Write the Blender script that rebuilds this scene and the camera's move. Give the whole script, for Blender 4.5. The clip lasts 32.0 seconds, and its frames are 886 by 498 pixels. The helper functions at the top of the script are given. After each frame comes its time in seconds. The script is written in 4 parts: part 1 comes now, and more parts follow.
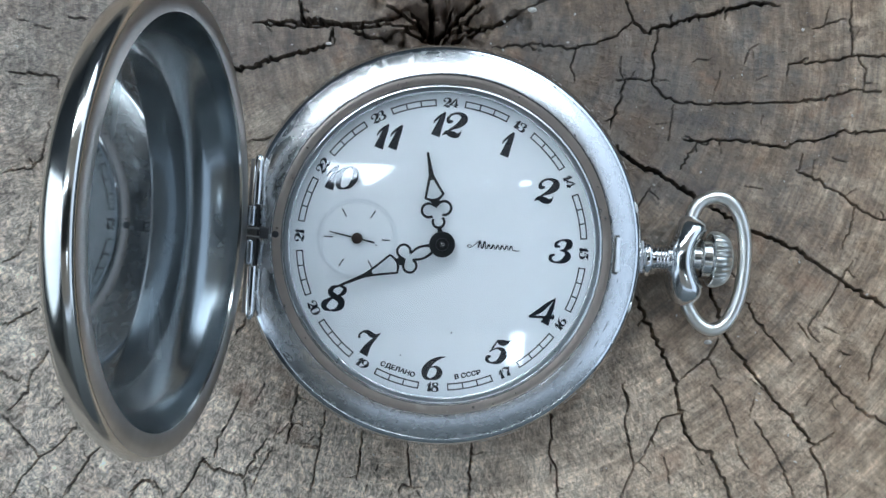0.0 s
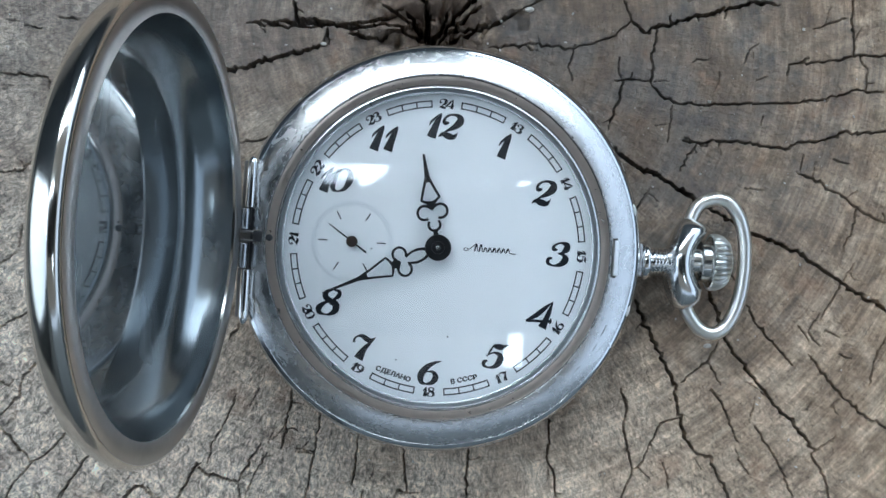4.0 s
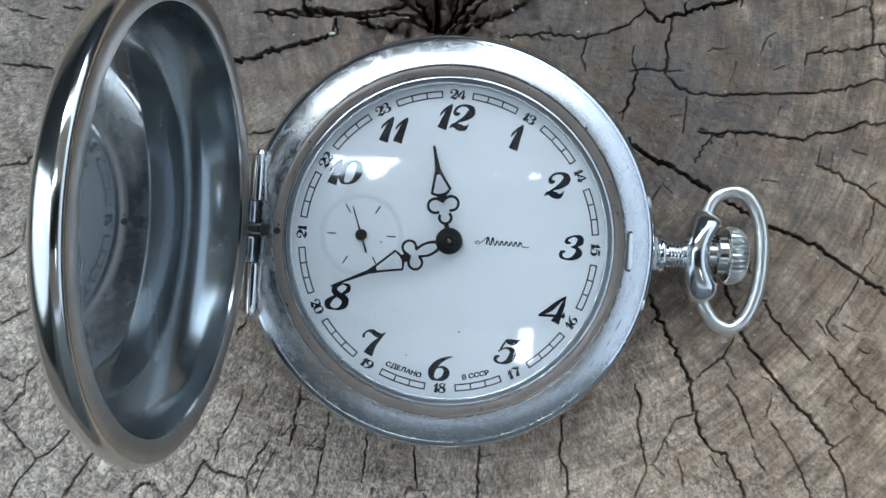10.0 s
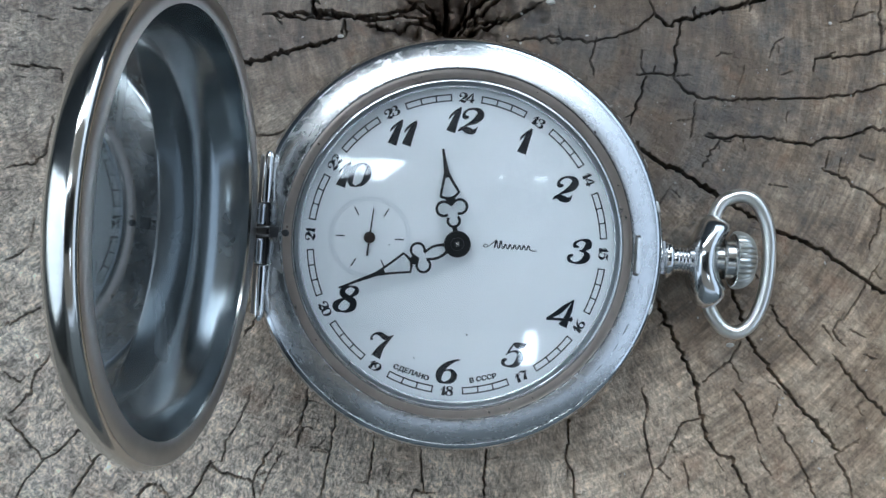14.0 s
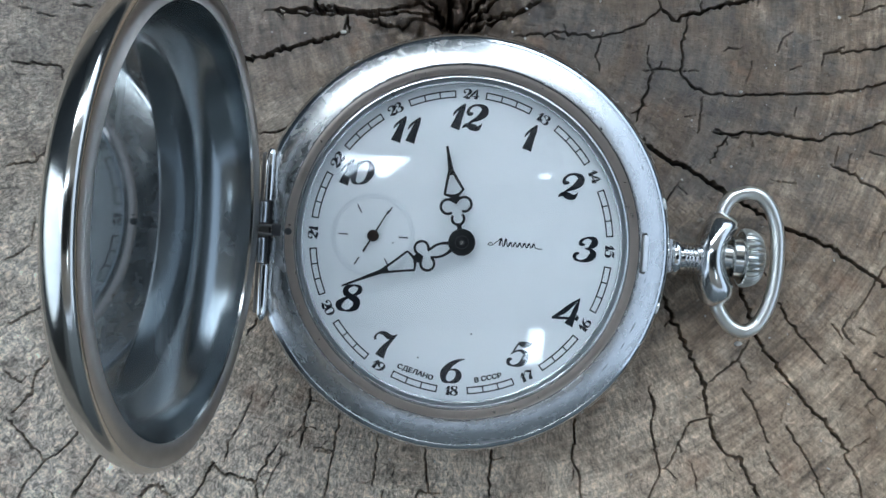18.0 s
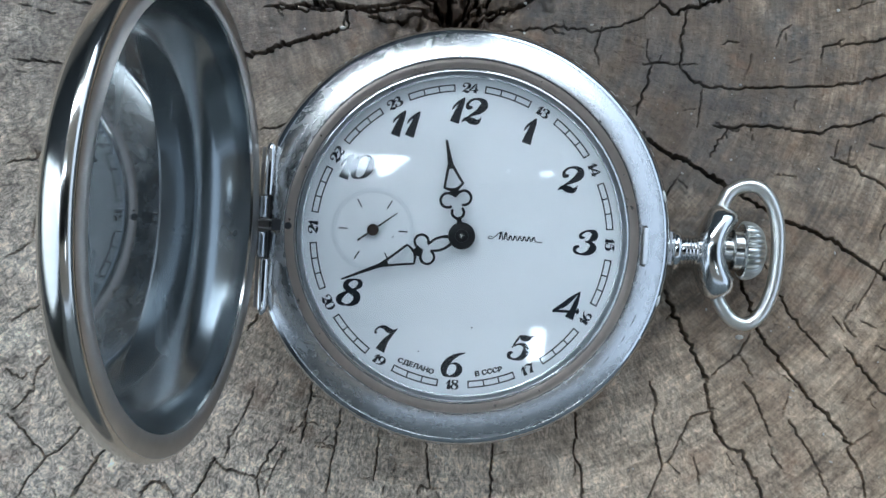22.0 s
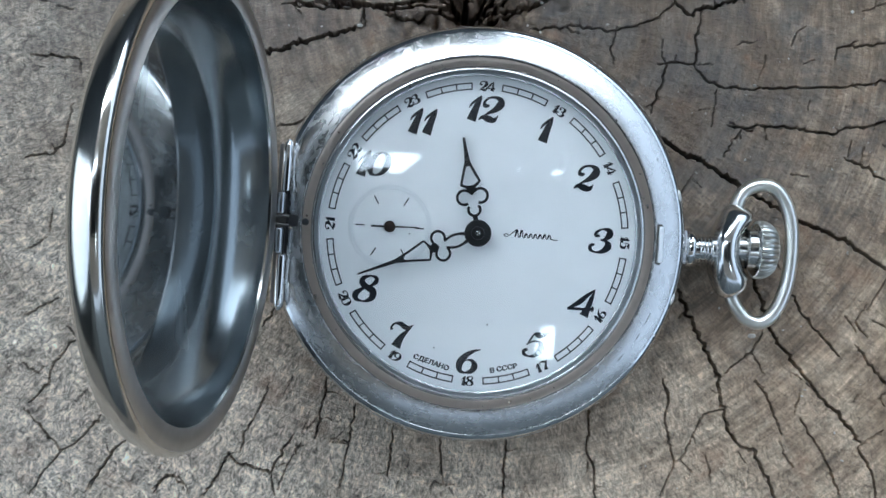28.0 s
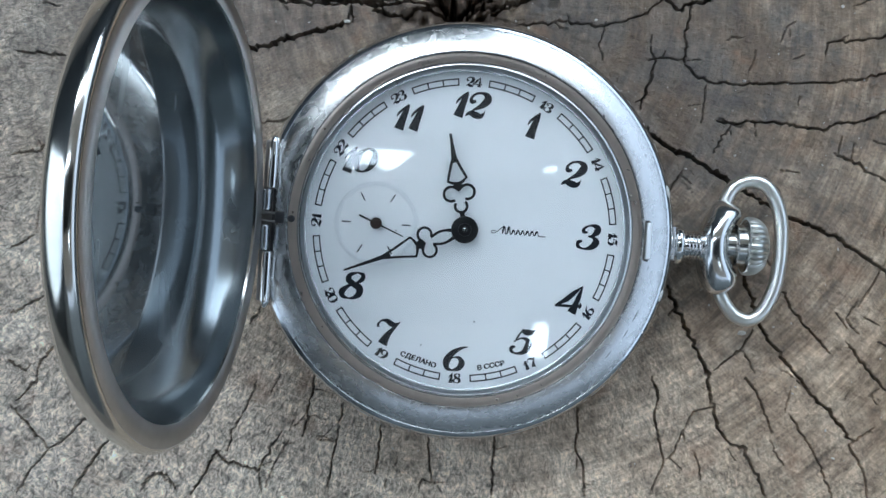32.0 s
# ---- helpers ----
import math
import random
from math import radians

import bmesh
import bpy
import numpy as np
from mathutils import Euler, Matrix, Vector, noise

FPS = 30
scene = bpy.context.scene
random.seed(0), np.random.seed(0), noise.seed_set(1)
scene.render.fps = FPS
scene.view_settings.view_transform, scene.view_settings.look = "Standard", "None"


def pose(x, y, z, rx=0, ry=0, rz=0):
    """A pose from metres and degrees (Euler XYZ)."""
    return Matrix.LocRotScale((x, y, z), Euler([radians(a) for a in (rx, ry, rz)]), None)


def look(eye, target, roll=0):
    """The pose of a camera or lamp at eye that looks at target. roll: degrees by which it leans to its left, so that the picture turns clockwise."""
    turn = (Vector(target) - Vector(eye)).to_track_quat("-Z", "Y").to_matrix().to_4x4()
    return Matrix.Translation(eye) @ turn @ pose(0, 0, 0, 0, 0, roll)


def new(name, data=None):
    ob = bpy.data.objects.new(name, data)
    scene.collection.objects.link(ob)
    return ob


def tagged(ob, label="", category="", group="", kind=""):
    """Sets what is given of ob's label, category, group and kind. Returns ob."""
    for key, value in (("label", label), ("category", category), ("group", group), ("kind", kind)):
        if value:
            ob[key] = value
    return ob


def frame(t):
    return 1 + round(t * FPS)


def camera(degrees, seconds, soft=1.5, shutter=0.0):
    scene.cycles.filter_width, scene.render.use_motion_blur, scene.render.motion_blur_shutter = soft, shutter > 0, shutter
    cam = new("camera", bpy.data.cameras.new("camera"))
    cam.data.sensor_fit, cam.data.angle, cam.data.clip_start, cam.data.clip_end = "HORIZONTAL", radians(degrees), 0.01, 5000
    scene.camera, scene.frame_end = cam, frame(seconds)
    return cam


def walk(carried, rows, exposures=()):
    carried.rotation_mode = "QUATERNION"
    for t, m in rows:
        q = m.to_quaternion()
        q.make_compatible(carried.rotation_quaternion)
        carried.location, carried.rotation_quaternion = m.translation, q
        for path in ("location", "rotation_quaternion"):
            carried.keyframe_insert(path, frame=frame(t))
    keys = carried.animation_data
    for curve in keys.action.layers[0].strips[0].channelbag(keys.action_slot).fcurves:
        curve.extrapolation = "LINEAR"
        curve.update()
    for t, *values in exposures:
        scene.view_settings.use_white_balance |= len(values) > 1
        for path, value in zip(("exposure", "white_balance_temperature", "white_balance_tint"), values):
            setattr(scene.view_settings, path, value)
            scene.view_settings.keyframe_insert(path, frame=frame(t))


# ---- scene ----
# A pocket watch with its hunter lid open, lying on the cut face of a weathered tree stump. The canopy and walls round
# it are unseen, added to shape the light.
cam = camera(45.0, 32.0)
# seconds, place in millimetres, turn in degrees
PATH = [
    (0, -1.710, -2.117, 141.883, 0.653, -0.844, -0.046),
    (0.5, -1.529, -2.035, 142.022, 0.593, -0.885, -0.014),
    (1, -0.647, -1.531, 141.164, 0.433, -0.912, -0.083),
    (1.5, -0.253, -2.114, 141.762, 0.494, -0.868, -0.080),
    (2, -0.646, -2.325, 141.731, 0.715, -0.865, -0.003),
    (2.5, -1.026, -1.369, 141.487, 0.602, -0.931, -0.024),
    (3, -1.087, -1.656, 140.999, 0.629, -0.901, -0.077),
    (3.5, -0.900, -1.074, 140.262, 0.398, -0.861, -0.070),
    (5.5, -2.315, -1.790, 140.128, 0.593, -0.712, -0.124),
    (6, -1.656, -1.496, 139.421, 0.326, -0.822, -0.193),
    (6.5, -1.661, -2.316, 140.398, 0.520, -0.831, -0.190),
    (7, -1.163, -3.309, 140.625, 0.634, -0.740, -0.157),
    (7.5, -1.499, -2.777, 140.126, 0.517, -0.668, -0.118),
    (8, -1.838, -2.881, 140.246, 0.527, -0.691, -0.176),
    (8.5, -1.860, -2.669, 139.718, 0.607, -0.677, -0.131),
    (9, -2.267, -2.005, 139.237, 0.425, -0.627, -0.154),
    (9.5, -2.054, -1.767, 138.582, 0.400, -0.483, -0.281),
    (10, -1.664, -1.322, 137.733, 0.143, -0.478, -0.139),
    (10.5, -1.451, -1.664, 138.147, 0.084, -0.533, -0.166),
    (11, -0.745, -2.012, 137.547, 0.190, -0.284, -0.148),
    (11.5, -1.156, -1.388, 137.552, 0.142, -0.289, -0.114),
    (12, -1.536, -1.153, 137.450, 0.138, -0.322, -0.055),
    (12.5, -1.784, -0.560, 136.598, -0.079, -0.300, -0.044),
    (13, -2.212, -1.348, 136.989, 0.102, -0.382, 0.020),
    (13.5, -2.431, -1.267, 137.288, 0.162, -0.463, 0.040),
    (14, -2.842, -0.943, 137.856, 0.136, -0.557, 0.170),
    (14.5, -3.201, -0.770, 137.166, 0.108, -0.514, 0.070),
    (16.5, -2.574, -0.969, 137.148, 0.103, -0.392, 0.181),
    (17, -3.384, -0.628, 136.602, 0.036, -0.477, 0.135),
    (17.5, -3.004, -1.087, 136.602, 0.045, -0.356, 0.143),
    (18, -2.724, -0.658, 136.378, -0.084, -0.283, 0.066),
    (18.5, -2.785, -0.864, 136.077, -0.037, -0.263, 0.163),
    (19, -2.898, -1.636, 136.379, 0.083, -0.346, 0.044),
    (19.5, -2.357, -1.287, 136.316, 0.019, -0.223, 0.055),
    (20, -2.456, -1.038, 135.839, -0.062, -0.306, 0.021),
    (20.5, -1.916, -1.770, 135.964, 0.074, -0.182, -0.054),
    (21, -2.581, -1.402, 136.092, -0.099, -0.240, 0.060),
    (21.5, -1.440, -2.207, 136.500, 0.220, -0.146, -0.214),
    (22, -2.184, -2.444, 136.374, 0.381, -0.039, -0.219),
    (22.5, -1.738, -2.859, 135.789, 0.233, 0.011, -0.158),
    (23, -2.877, -3.655, 136.510, 0.341, -0.177, -0.083),
    (23.5, -3.332, -3.497, 137.200, 0.406, -0.338, 0.014),
    (24, -3.469, -2.514, 136.700, 0.111, -0.261, 0.083),
    (24.5, -3.741, -2.704, 137.028, 0.214, -0.241, 0.155),
    (25, -3.498, -2.521, 136.324, 0.238, -0.190, 0.092),
    (25.5, -3.956, -2.152, 135.958, 0.140, -0.220, 0.183),
    (27.5, -3.376, -2.081, 136.501, 0.257, -0.070, 0.103),
    (28, -4.477, -2.744, 137.112, 0.355, -0.198, 0.187),
    (28.5, -3.638, -2.304, 136.298, 0.072, -0.246, 0.227),
    (29, -3.485, -3.029, 136.342, 0.121, -0.148, 0.226),
    (29.5, -2.887, -3.182, 135.760, 0.176, 0.009, 0.237),
    (30, -2.579, -2.952, 135.745, 0.130, 0.083, 0.219),
    (30.5, -2.676, -2.409, 135.478, -0.034, -0.020, 0.156),
    (31, -2.556, -3.479, 135.827, 0.287, 0.035, 0.108),
    (31.5, -1.561, -3.128, 135.846, 0.180, 0.162, 0.115),
    (32, -2.126, -3.063, 136.465, 0.327, 0.143, 0.109),
]
# the phone dims its picture a little in the middle of the clip
EXPOSURES = [(t, 1.69 + stops, 5330, 2) for t, stops in ((0, 0.0), (6, -0.03), (9, -0.05), (13, -0.13), (20, -0.15), (23, -0.08), (32, -0.08))]
walk(cam, [(t, pose(x / 1000, y / 1000, z / 1000, rx, ry, rz)) for t, x, y, z, rx, ry, rz in PATH], EXPOSURES)

# ---- world and light ----
world = bpy.data.worlds.new("overcast_sky")
scene.world = world
world.use_nodes = True
wn = world.node_tree.nodes
sky = wn.new("ShaderNodeTexSky")
sky.sky_type, sky.sun_disc = "NISHITA", False
sky.sun_elevation, sky.sun_rotation = radians(44), radians(338)
sky.air_density, sky.dust_density, sky.ozone_density = 1.0, 3.0, 1.0
veil = wn.new("ShaderNodeHueSaturation")
veil.inputs["Saturation"].default_value = 0.27
world.node_tree.links.new(sky.outputs[0], veil.inputs["Color"])
world.node_tree.links.new(veil.outputs[0], wn["Background"].inputs[0])
wn["Background"].inputs[1].default_value = 0.15
sun = new("sun", bpy.data.lights.new("sun", "SUN"))
sun.data.energy, sun.data.angle, sun.data.color = 0.75, radians(100), (1.0, 0.98, 0.95)
sun.matrix_world = look((-0.375, 0.927, 1.0), (0, 0, 0))
# gaps in the unseen canopy, in millimetres: x from, x to, y from, y to, brightness; lamps added in them make the
# crystal's glare
GAPS = [
    (-1000, -420, 284, 384, 2.0), (-420, -317, 298, 368, 2.0), (-317, -272, 270, 362, 3.6), *[(-272 + 12 * k, -260 + 12 * k, 272 + 9.5 * k, 358 - k, 3.6) for k in range(8)],
    (308, 372, -415, -350, 4.2), (290, 372, -500, -415, 4.2), (200, 222, 276, 292, 3.6), (345, 402, 266, 290, 3.6),
]
for x0, x1, y0, y1, bright in GAPS:
    lamp = new("gap_glare_lamp", bpy.data.lights.new("gap_glare_lamp", "AREA"))
    lamp.data.shape, lamp.data.size, lamp.data.size_y = "RECTANGLE", (x1 - x0) / 1000, (y1 - y0) / 1000
    lamp.data.energy, lamp.data.color = bright * math.pi * lamp.data.size * lamp.data.size_y, (0.93, 0.97, 1.0)
    lamp.matrix_world = pose((x0 + x1) / 2000, (y0 + y1) / 2000, 1.325)


# ---- materials ----
class Mat:
    """A node material with short ways to add nodes."""

    def __init__(self, name, color=(0.8, 0.8, 0.8), rough=0.5, metal=0.0):
        self.m = bpy.data.materials.new(name)
        self.m.use_nodes = True
        self.n, self.l = self.m.node_tree.nodes, self.m.node_tree.links
        self.b = self.n["Principled BSDF"]
        self.put("Base Color", (*color, 1)), self.put("Roughness", rough), self.put("Metallic", metal)

    def put(self, key, value):
        if hasattr(value, "is_output"):
            self.l.new(value, self.b.inputs[key])
        else:
            self.b.inputs[key].default_value = value

    def node(self, kind, out=0, sets=(), **ins):
        n = self.n.new(kind)
        for key, value in sets:
            if key == "operation":
                n.operation = value
            elif key == "blend":
                n.blend_type, n.data_type = value, "RGBA"
            elif key == "feature":
                n.feature = value
            elif key == "bands":
                n.bands_direction = value
        for key, value in ins.items():
            slot = n.inputs[int(key[1:])] if key[0] == "i" and key[1:].isdigit() else n.inputs[key.replace("_", " ")]
            if hasattr(value, "is_output"):
                self.l.new(value, slot)
            else:
                slot.default_value = value
        return n.outputs[out]

    def math(self, op, a, b=0.0):
        return self.node("ShaderNodeMath", 0, [("operation", op)], i0=a, i1=b)

    def coords(self, scale=1000.0):
        c = self.node("ShaderNodeTexCoord", "Object")
        return self.node("ShaderNodeVectorMath", 0, [("operation", "SCALE")], i0=c, Scale=scale)

    def noise(self, vec, scale, detail=4.0, rough=0.55, distortion=0.0):
        return self.node("ShaderNodeTexNoise", 0, Vector=vec, Scale=scale, Detail=detail, Roughness=rough, Distortion=distortion)

    def ramp(self, fac, *stops):
        n = self.n.new("ShaderNodeValToRGB")
        self.l.new(fac, n.inputs[0])
        while len(n.color_ramp.elements) < len(stops):
            n.color_ramp.elements.new(0.5)
        for e, (at, col) in zip(n.color_ramp.elements, stops):
            e.position, e.color = at, (*col, 1) if len(col) == 3 else (col[0],) * 3 + (1,)
        return n.outputs[0]

    def mix(self, fac, a, b, blend="MIX"):
        n = self.n.new("ShaderNodeMix")
        n.data_type, n.blend_type = "RGBA", blend
        for slot, value in ((0, fac), (6, a), (7, b)):
            if hasattr(value, "is_output"):
                self.l.new(value, n.inputs[slot])
            else:
                n.inputs[slot].default_value = value if slot == 0 else (*value, 1)
        return n.outputs[2]

    def bump(self, height, strength=0.3, distance=0.0001):
        self.put("Normal", self.node("ShaderNodeBump", 0, Height=height, Strength=strength, Distance=distance))


PITH = (-0.5, 29.4)


def wood_material():
    w = Mat("weathered_end_grain", rough=0.85)
    c = w.coords()
    d = w.node("ShaderNodeVectorMath", 0, [("operation", "SUBTRACT")], i0=c, i1=(PITH[0], PITH[1], 0))
    s = w.n.new("ShaderNodeSeparateXYZ")
    w.l.new(d, s.inputs[0])
    x, y, z = s.outputs[0], s.outputs[1], s.outputs[2]
    r = w.math("SQRT", w.math("ADD", w.math("MULTIPLY", x, x), w.math("MULTIPLY", y, y)))
    th = w.math("ARCTAN2", x, w.math("MULTIPLY", y, -1.0))
    polar = w.node("ShaderNodeCombineXYZ", 0, X=r, Y=w.math("MULTIPLY", th, 30.0), Z=0.0)
    # rings: long along the turn, fine across; rays: the other way round
    def stretched(a, b):
        return w.node("ShaderNodeVectorMath", 0, [("operation", "MULTIPLY")], i0=polar, i1=(a, b, 1))

    rings = w.noise(stretched(1.3, 0.2), 1.0, 5.0, 0.6, 0.5)
    bands = w.noise(stretched(0.45, 0.1), 1.0, 4.0, 0.55, 0.6)
    rays = w.noise(stretched(0.2, 1.3), 1.0, 4.0, 0.6, 0.3)
    fibre = w.noise(stretched(3.2, 0.9), 1.0, 4.0, 0.65, 0.6)
    broad = w.noise(c, 0.055, 4.0, 0.55)
    mid = w.noise(c, 0.35, 5.0, 0.6, 0.4)
    fine = w.noise(stretched(0.95, 3.4), 1.0, 4.0, 0.62, 1.3)
    speck = w.noise(c, 1.7, 2.0, 0.5)
    pits = w.noise(c, 1.3, 3.0, 0.6, 0.8)
    worm = w.noise(stretched(0.6, 1.8), 1.0, 4.0, 0.6, 2.2)
    blot = w.noise(c, 0.2, 5.0, 0.6, 0.8)
    # greyer, paler and more granular weathering away to one side
    grey = w.math("ADD", w.math("MULTIPLY", x, -0.0085), w.math("ADD", w.math("MULTIPLY", y, -0.0115), w.math("SUBTRACT", w.math("MULTIPLY", w.math("SUBTRACT", broad, 0.5), 1.2), 0.15)))
    old = w.ramp(grey, (0.0, (0.0,)), (0.6, (1.0,)))
    col = w.ramp(blot, (0.3, (0.19, 0.155, 0.125)), (0.45, (0.30, 0.25, 0.20)), (0.56, (0.37, 0.32, 0.265)), (0.72, (0.50, 0.45, 0.385)))
    col = w.mix(w.math("MULTIPLY", old, 0.7), col, w.mix(0.5, col, (0.46, 0.425, 0.385)))
    col = w.mix(w.math("SUBTRACT", 0.62, w.math("MULTIPLY", old, 0.42)), col, w.ramp(bands, (0.34, (0.55,)), (0.52, (1.0,)), (0.68, (1.35,))), "MULTIPLY")
    col = w.mix(w.math("SUBTRACT", 0.62, w.math("MULTIPLY", old, 0.46)), col, w.ramp(rings, (0.34, (0.5,)), (0.52, (1.0,)), (0.68, (1.45,))), "MULTIPLY")
    col = w.mix(0.28, col, w.ramp(rays, (0.32, (0.6,)), (0.52, (1.0,)), (0.7, (1.25,))), "MULTIPLY")
    col = w.mix(0.34, col, w.ramp(fibre, (0.32, (0.5,)), (0.5, (1.0,)), (0.68, (1.45,))), "MULTIPLY")
    gran = w.math("ADD", 0.3, w.math("MULTIPLY", old, 0.65))
    col = w.mix(gran, col, w.ramp(worm, (0.34, (0.42,)), (0.48, (1.0,)), (0.66, (1.5,))), "MULTIPLY")
    col = w.mix(gran, col, w.ramp(fine, (0.36, (0.5,)), (0.5, (1.0,)), (0.66, (1.4,))), "MULTIPLY")
    # cooler grey on one side, warmer on the other
    col = w.mix(1.0, col, w.ramp(w.math("ADD", w.math("MULTIPLY", x, 0.0085), 0.5), (0.0, (0.98, 1.0, 1.03)), (1.0, (1.04, 1.0, 0.93))), "MULTIPLY")
    # weathered end raised further to paint out the watch's shade below it
    col = w.mix(1.0, col, w.ramp(old, (0.0, (1.21, 1.09, 0.96)), (1.0, (1.60, 1.515, 1.385))), "MULTIPLY")
    # dark open pores
    col = w.mix(w.ramp(pits, (0.27, (0.6,)), (0.36, (0.0,))), col, (0.07, 0.055, 0.044))
    # darker slate-brown wood and painted shade round the heart, wider on one side, with an uneven edge
    sx, sy = w.math("SUBTRACT", x, 27.0), w.math("SUBTRACT", y, -9.0)
    far = w.math("SQRT", w.math("ADD", w.math("MULTIPLY", w.math("MULTIPLY", sx, sx), 1.05), w.math("MULTIPLY", w.math("MULTIPLY", sy, sy), 1.05)))
    far = w.math("ADD", w.math("MULTIPLY", far, 0.02), w.math("MULTIPLY", w.math("SUBTRACT", mid, 0.5), 1.1))
    slate = w.ramp(w.noise(c, 0.11, 3.0, 0.5, 0.5), (0.4, (0.130, 0.100, 0.076)), (0.58, (0.106, 0.102, 0.098)))
    # strength raised to paint the watch's shade by pendant and bow
    col = w.mix(w.ramp(far, (0.25, (0.76,)), (0.85, (0.0,))), col, slate)
    # a fainter, darker grey patch on the other side of the heart
    tx, ty = w.math("ADD", x, 33.0), w.math("SUBTRACT", y, 2.0)
    near = w.math("SQRT", w.math("ADD", w.math("MULTIPLY", w.math("MULTIPLY", tx, tx), 0.6), w.math("MULTIPLY", w.math("MULTIPLY", ty, ty), 1.2)))
    near = w.math("ADD", w.math("MULTIPLY", near, 0.025), w.math("MULTIPLY", w.math("SUBTRACT", mid, 0.5), 1.1))
    col = w.mix(w.ramp(near, (0.2, (0.55,)), (0.9, (0.0,))), col, (0.115, 0.108, 0.108))
    rust = w.noise(c, 0.13, 4.0, 0.6, 0.4)
    col = w.mix(w.ramp(rust, (0.6, (0.0,)), (0.7, (0.45,))), col, (0.30, 0.175, 0.105))
    # broken fresh wood at the heart
    col = w.mix(w.ramp(w.math("ADD", w.math("MULTIPLY", r, 0.1), w.math("SUBTRACT", mid, 0.5)), (0.3, (0.7,)), (0.75, (0.0,))), col, (0.15, 0.095, 0.06))
    col = w.mix(w.ramp(speck, (0.72, (0.0,)), (0.78, (0.5,))), col, (0.6, 0.56, 0.5))
    w.put("Base Color", col)
    w.put("Roughness", w.ramp(fine, (0.3, (0.75,)), (0.7, (0.95,))))
    h = w.math("ADD", w.math("MULTIPLY", fine, 0.7), w.math("ADD", w.math("MULTIPLY", fibre, 0.5), w.math("MULTIPLY", pits, 0.5)))
    w.bump(w.math("MULTIPLY", h, w.math("ADD", 0.7, w.math("MULTIPLY", old, 0.7))), 1.0, 0.0005)
    return w.m


def bark_material():
    w = Mat("bark", rough=0.95)
    c = w.coords()
    v = w.node("ShaderNodeVectorMath", 0, [("operation", "MULTIPLY")], i0=c, i1=(1, 1, 0.25))
    n = w.noise(v, 0.12, 6.0, 0.65, 0.5)
    w.put("Base Color", w.ramp(n, (0.3, (0.035, 0.026, 0.02)), (0.55, (0.12, 0.09, 0.066)), (0.75, (0.2, 0.165, 0.13))))
    w.bump(n, 1.0, 0.004)
    return w.m


def steel(name, color, rough, smudge=0.12, grain=0.0, scale=0.35, scratch=0.25):
    """Nickel-plated metal with smudges, fine scratches and a little relief."""
    w = Mat(name, color, rough, 1.0)
    c = w.coords()
    a = w.noise(c, scale, 5.0, 0.6, 0.6)
    b = w.noise(c, 6.0, 3.0, 0.6)
    v = w.node("ShaderNodeVectorMath", 0, [("operation", "MULTIPLY")], i0=c, i1=(0.4, 7.0, 2.0))
    lines = w.noise(v, 1.0, 3.0, 0.7, 1.2)
    marks = w.ramp(lines, (0.66, (0.0,)), (0.70, (1.0,)))
    w.put("Base Color", w.mix(w.ramp(a, (0.35, (0.0,)), (0.75, (0.6,))), color, tuple(v * 0.78 for v in color)))
    rr = w.math("ADD", rough, w.math("MULTIPLY", w.math("SUBTRACT", a, 0.45), smudge * 2))
    rr = w.math("ADD", rr, w.math("MULTIPLY", marks, scratch * 0.3))
    w.put("Roughness", w.math("MAXIMUM", rr, 0.03))
    nick = w.noise(c, 0.8, 2.0, 0.4)
    w.put("Metallic", w.ramp(nick, (0.775, (1.0,)), (0.785, (0.2,))))
    h = w.math("ADD", w.math("MULTIPLY", b, grain), w.math("MULTIPLY", marks, -scratch))
    w.bump(h, 0.25, 0.00002)
    return w.m


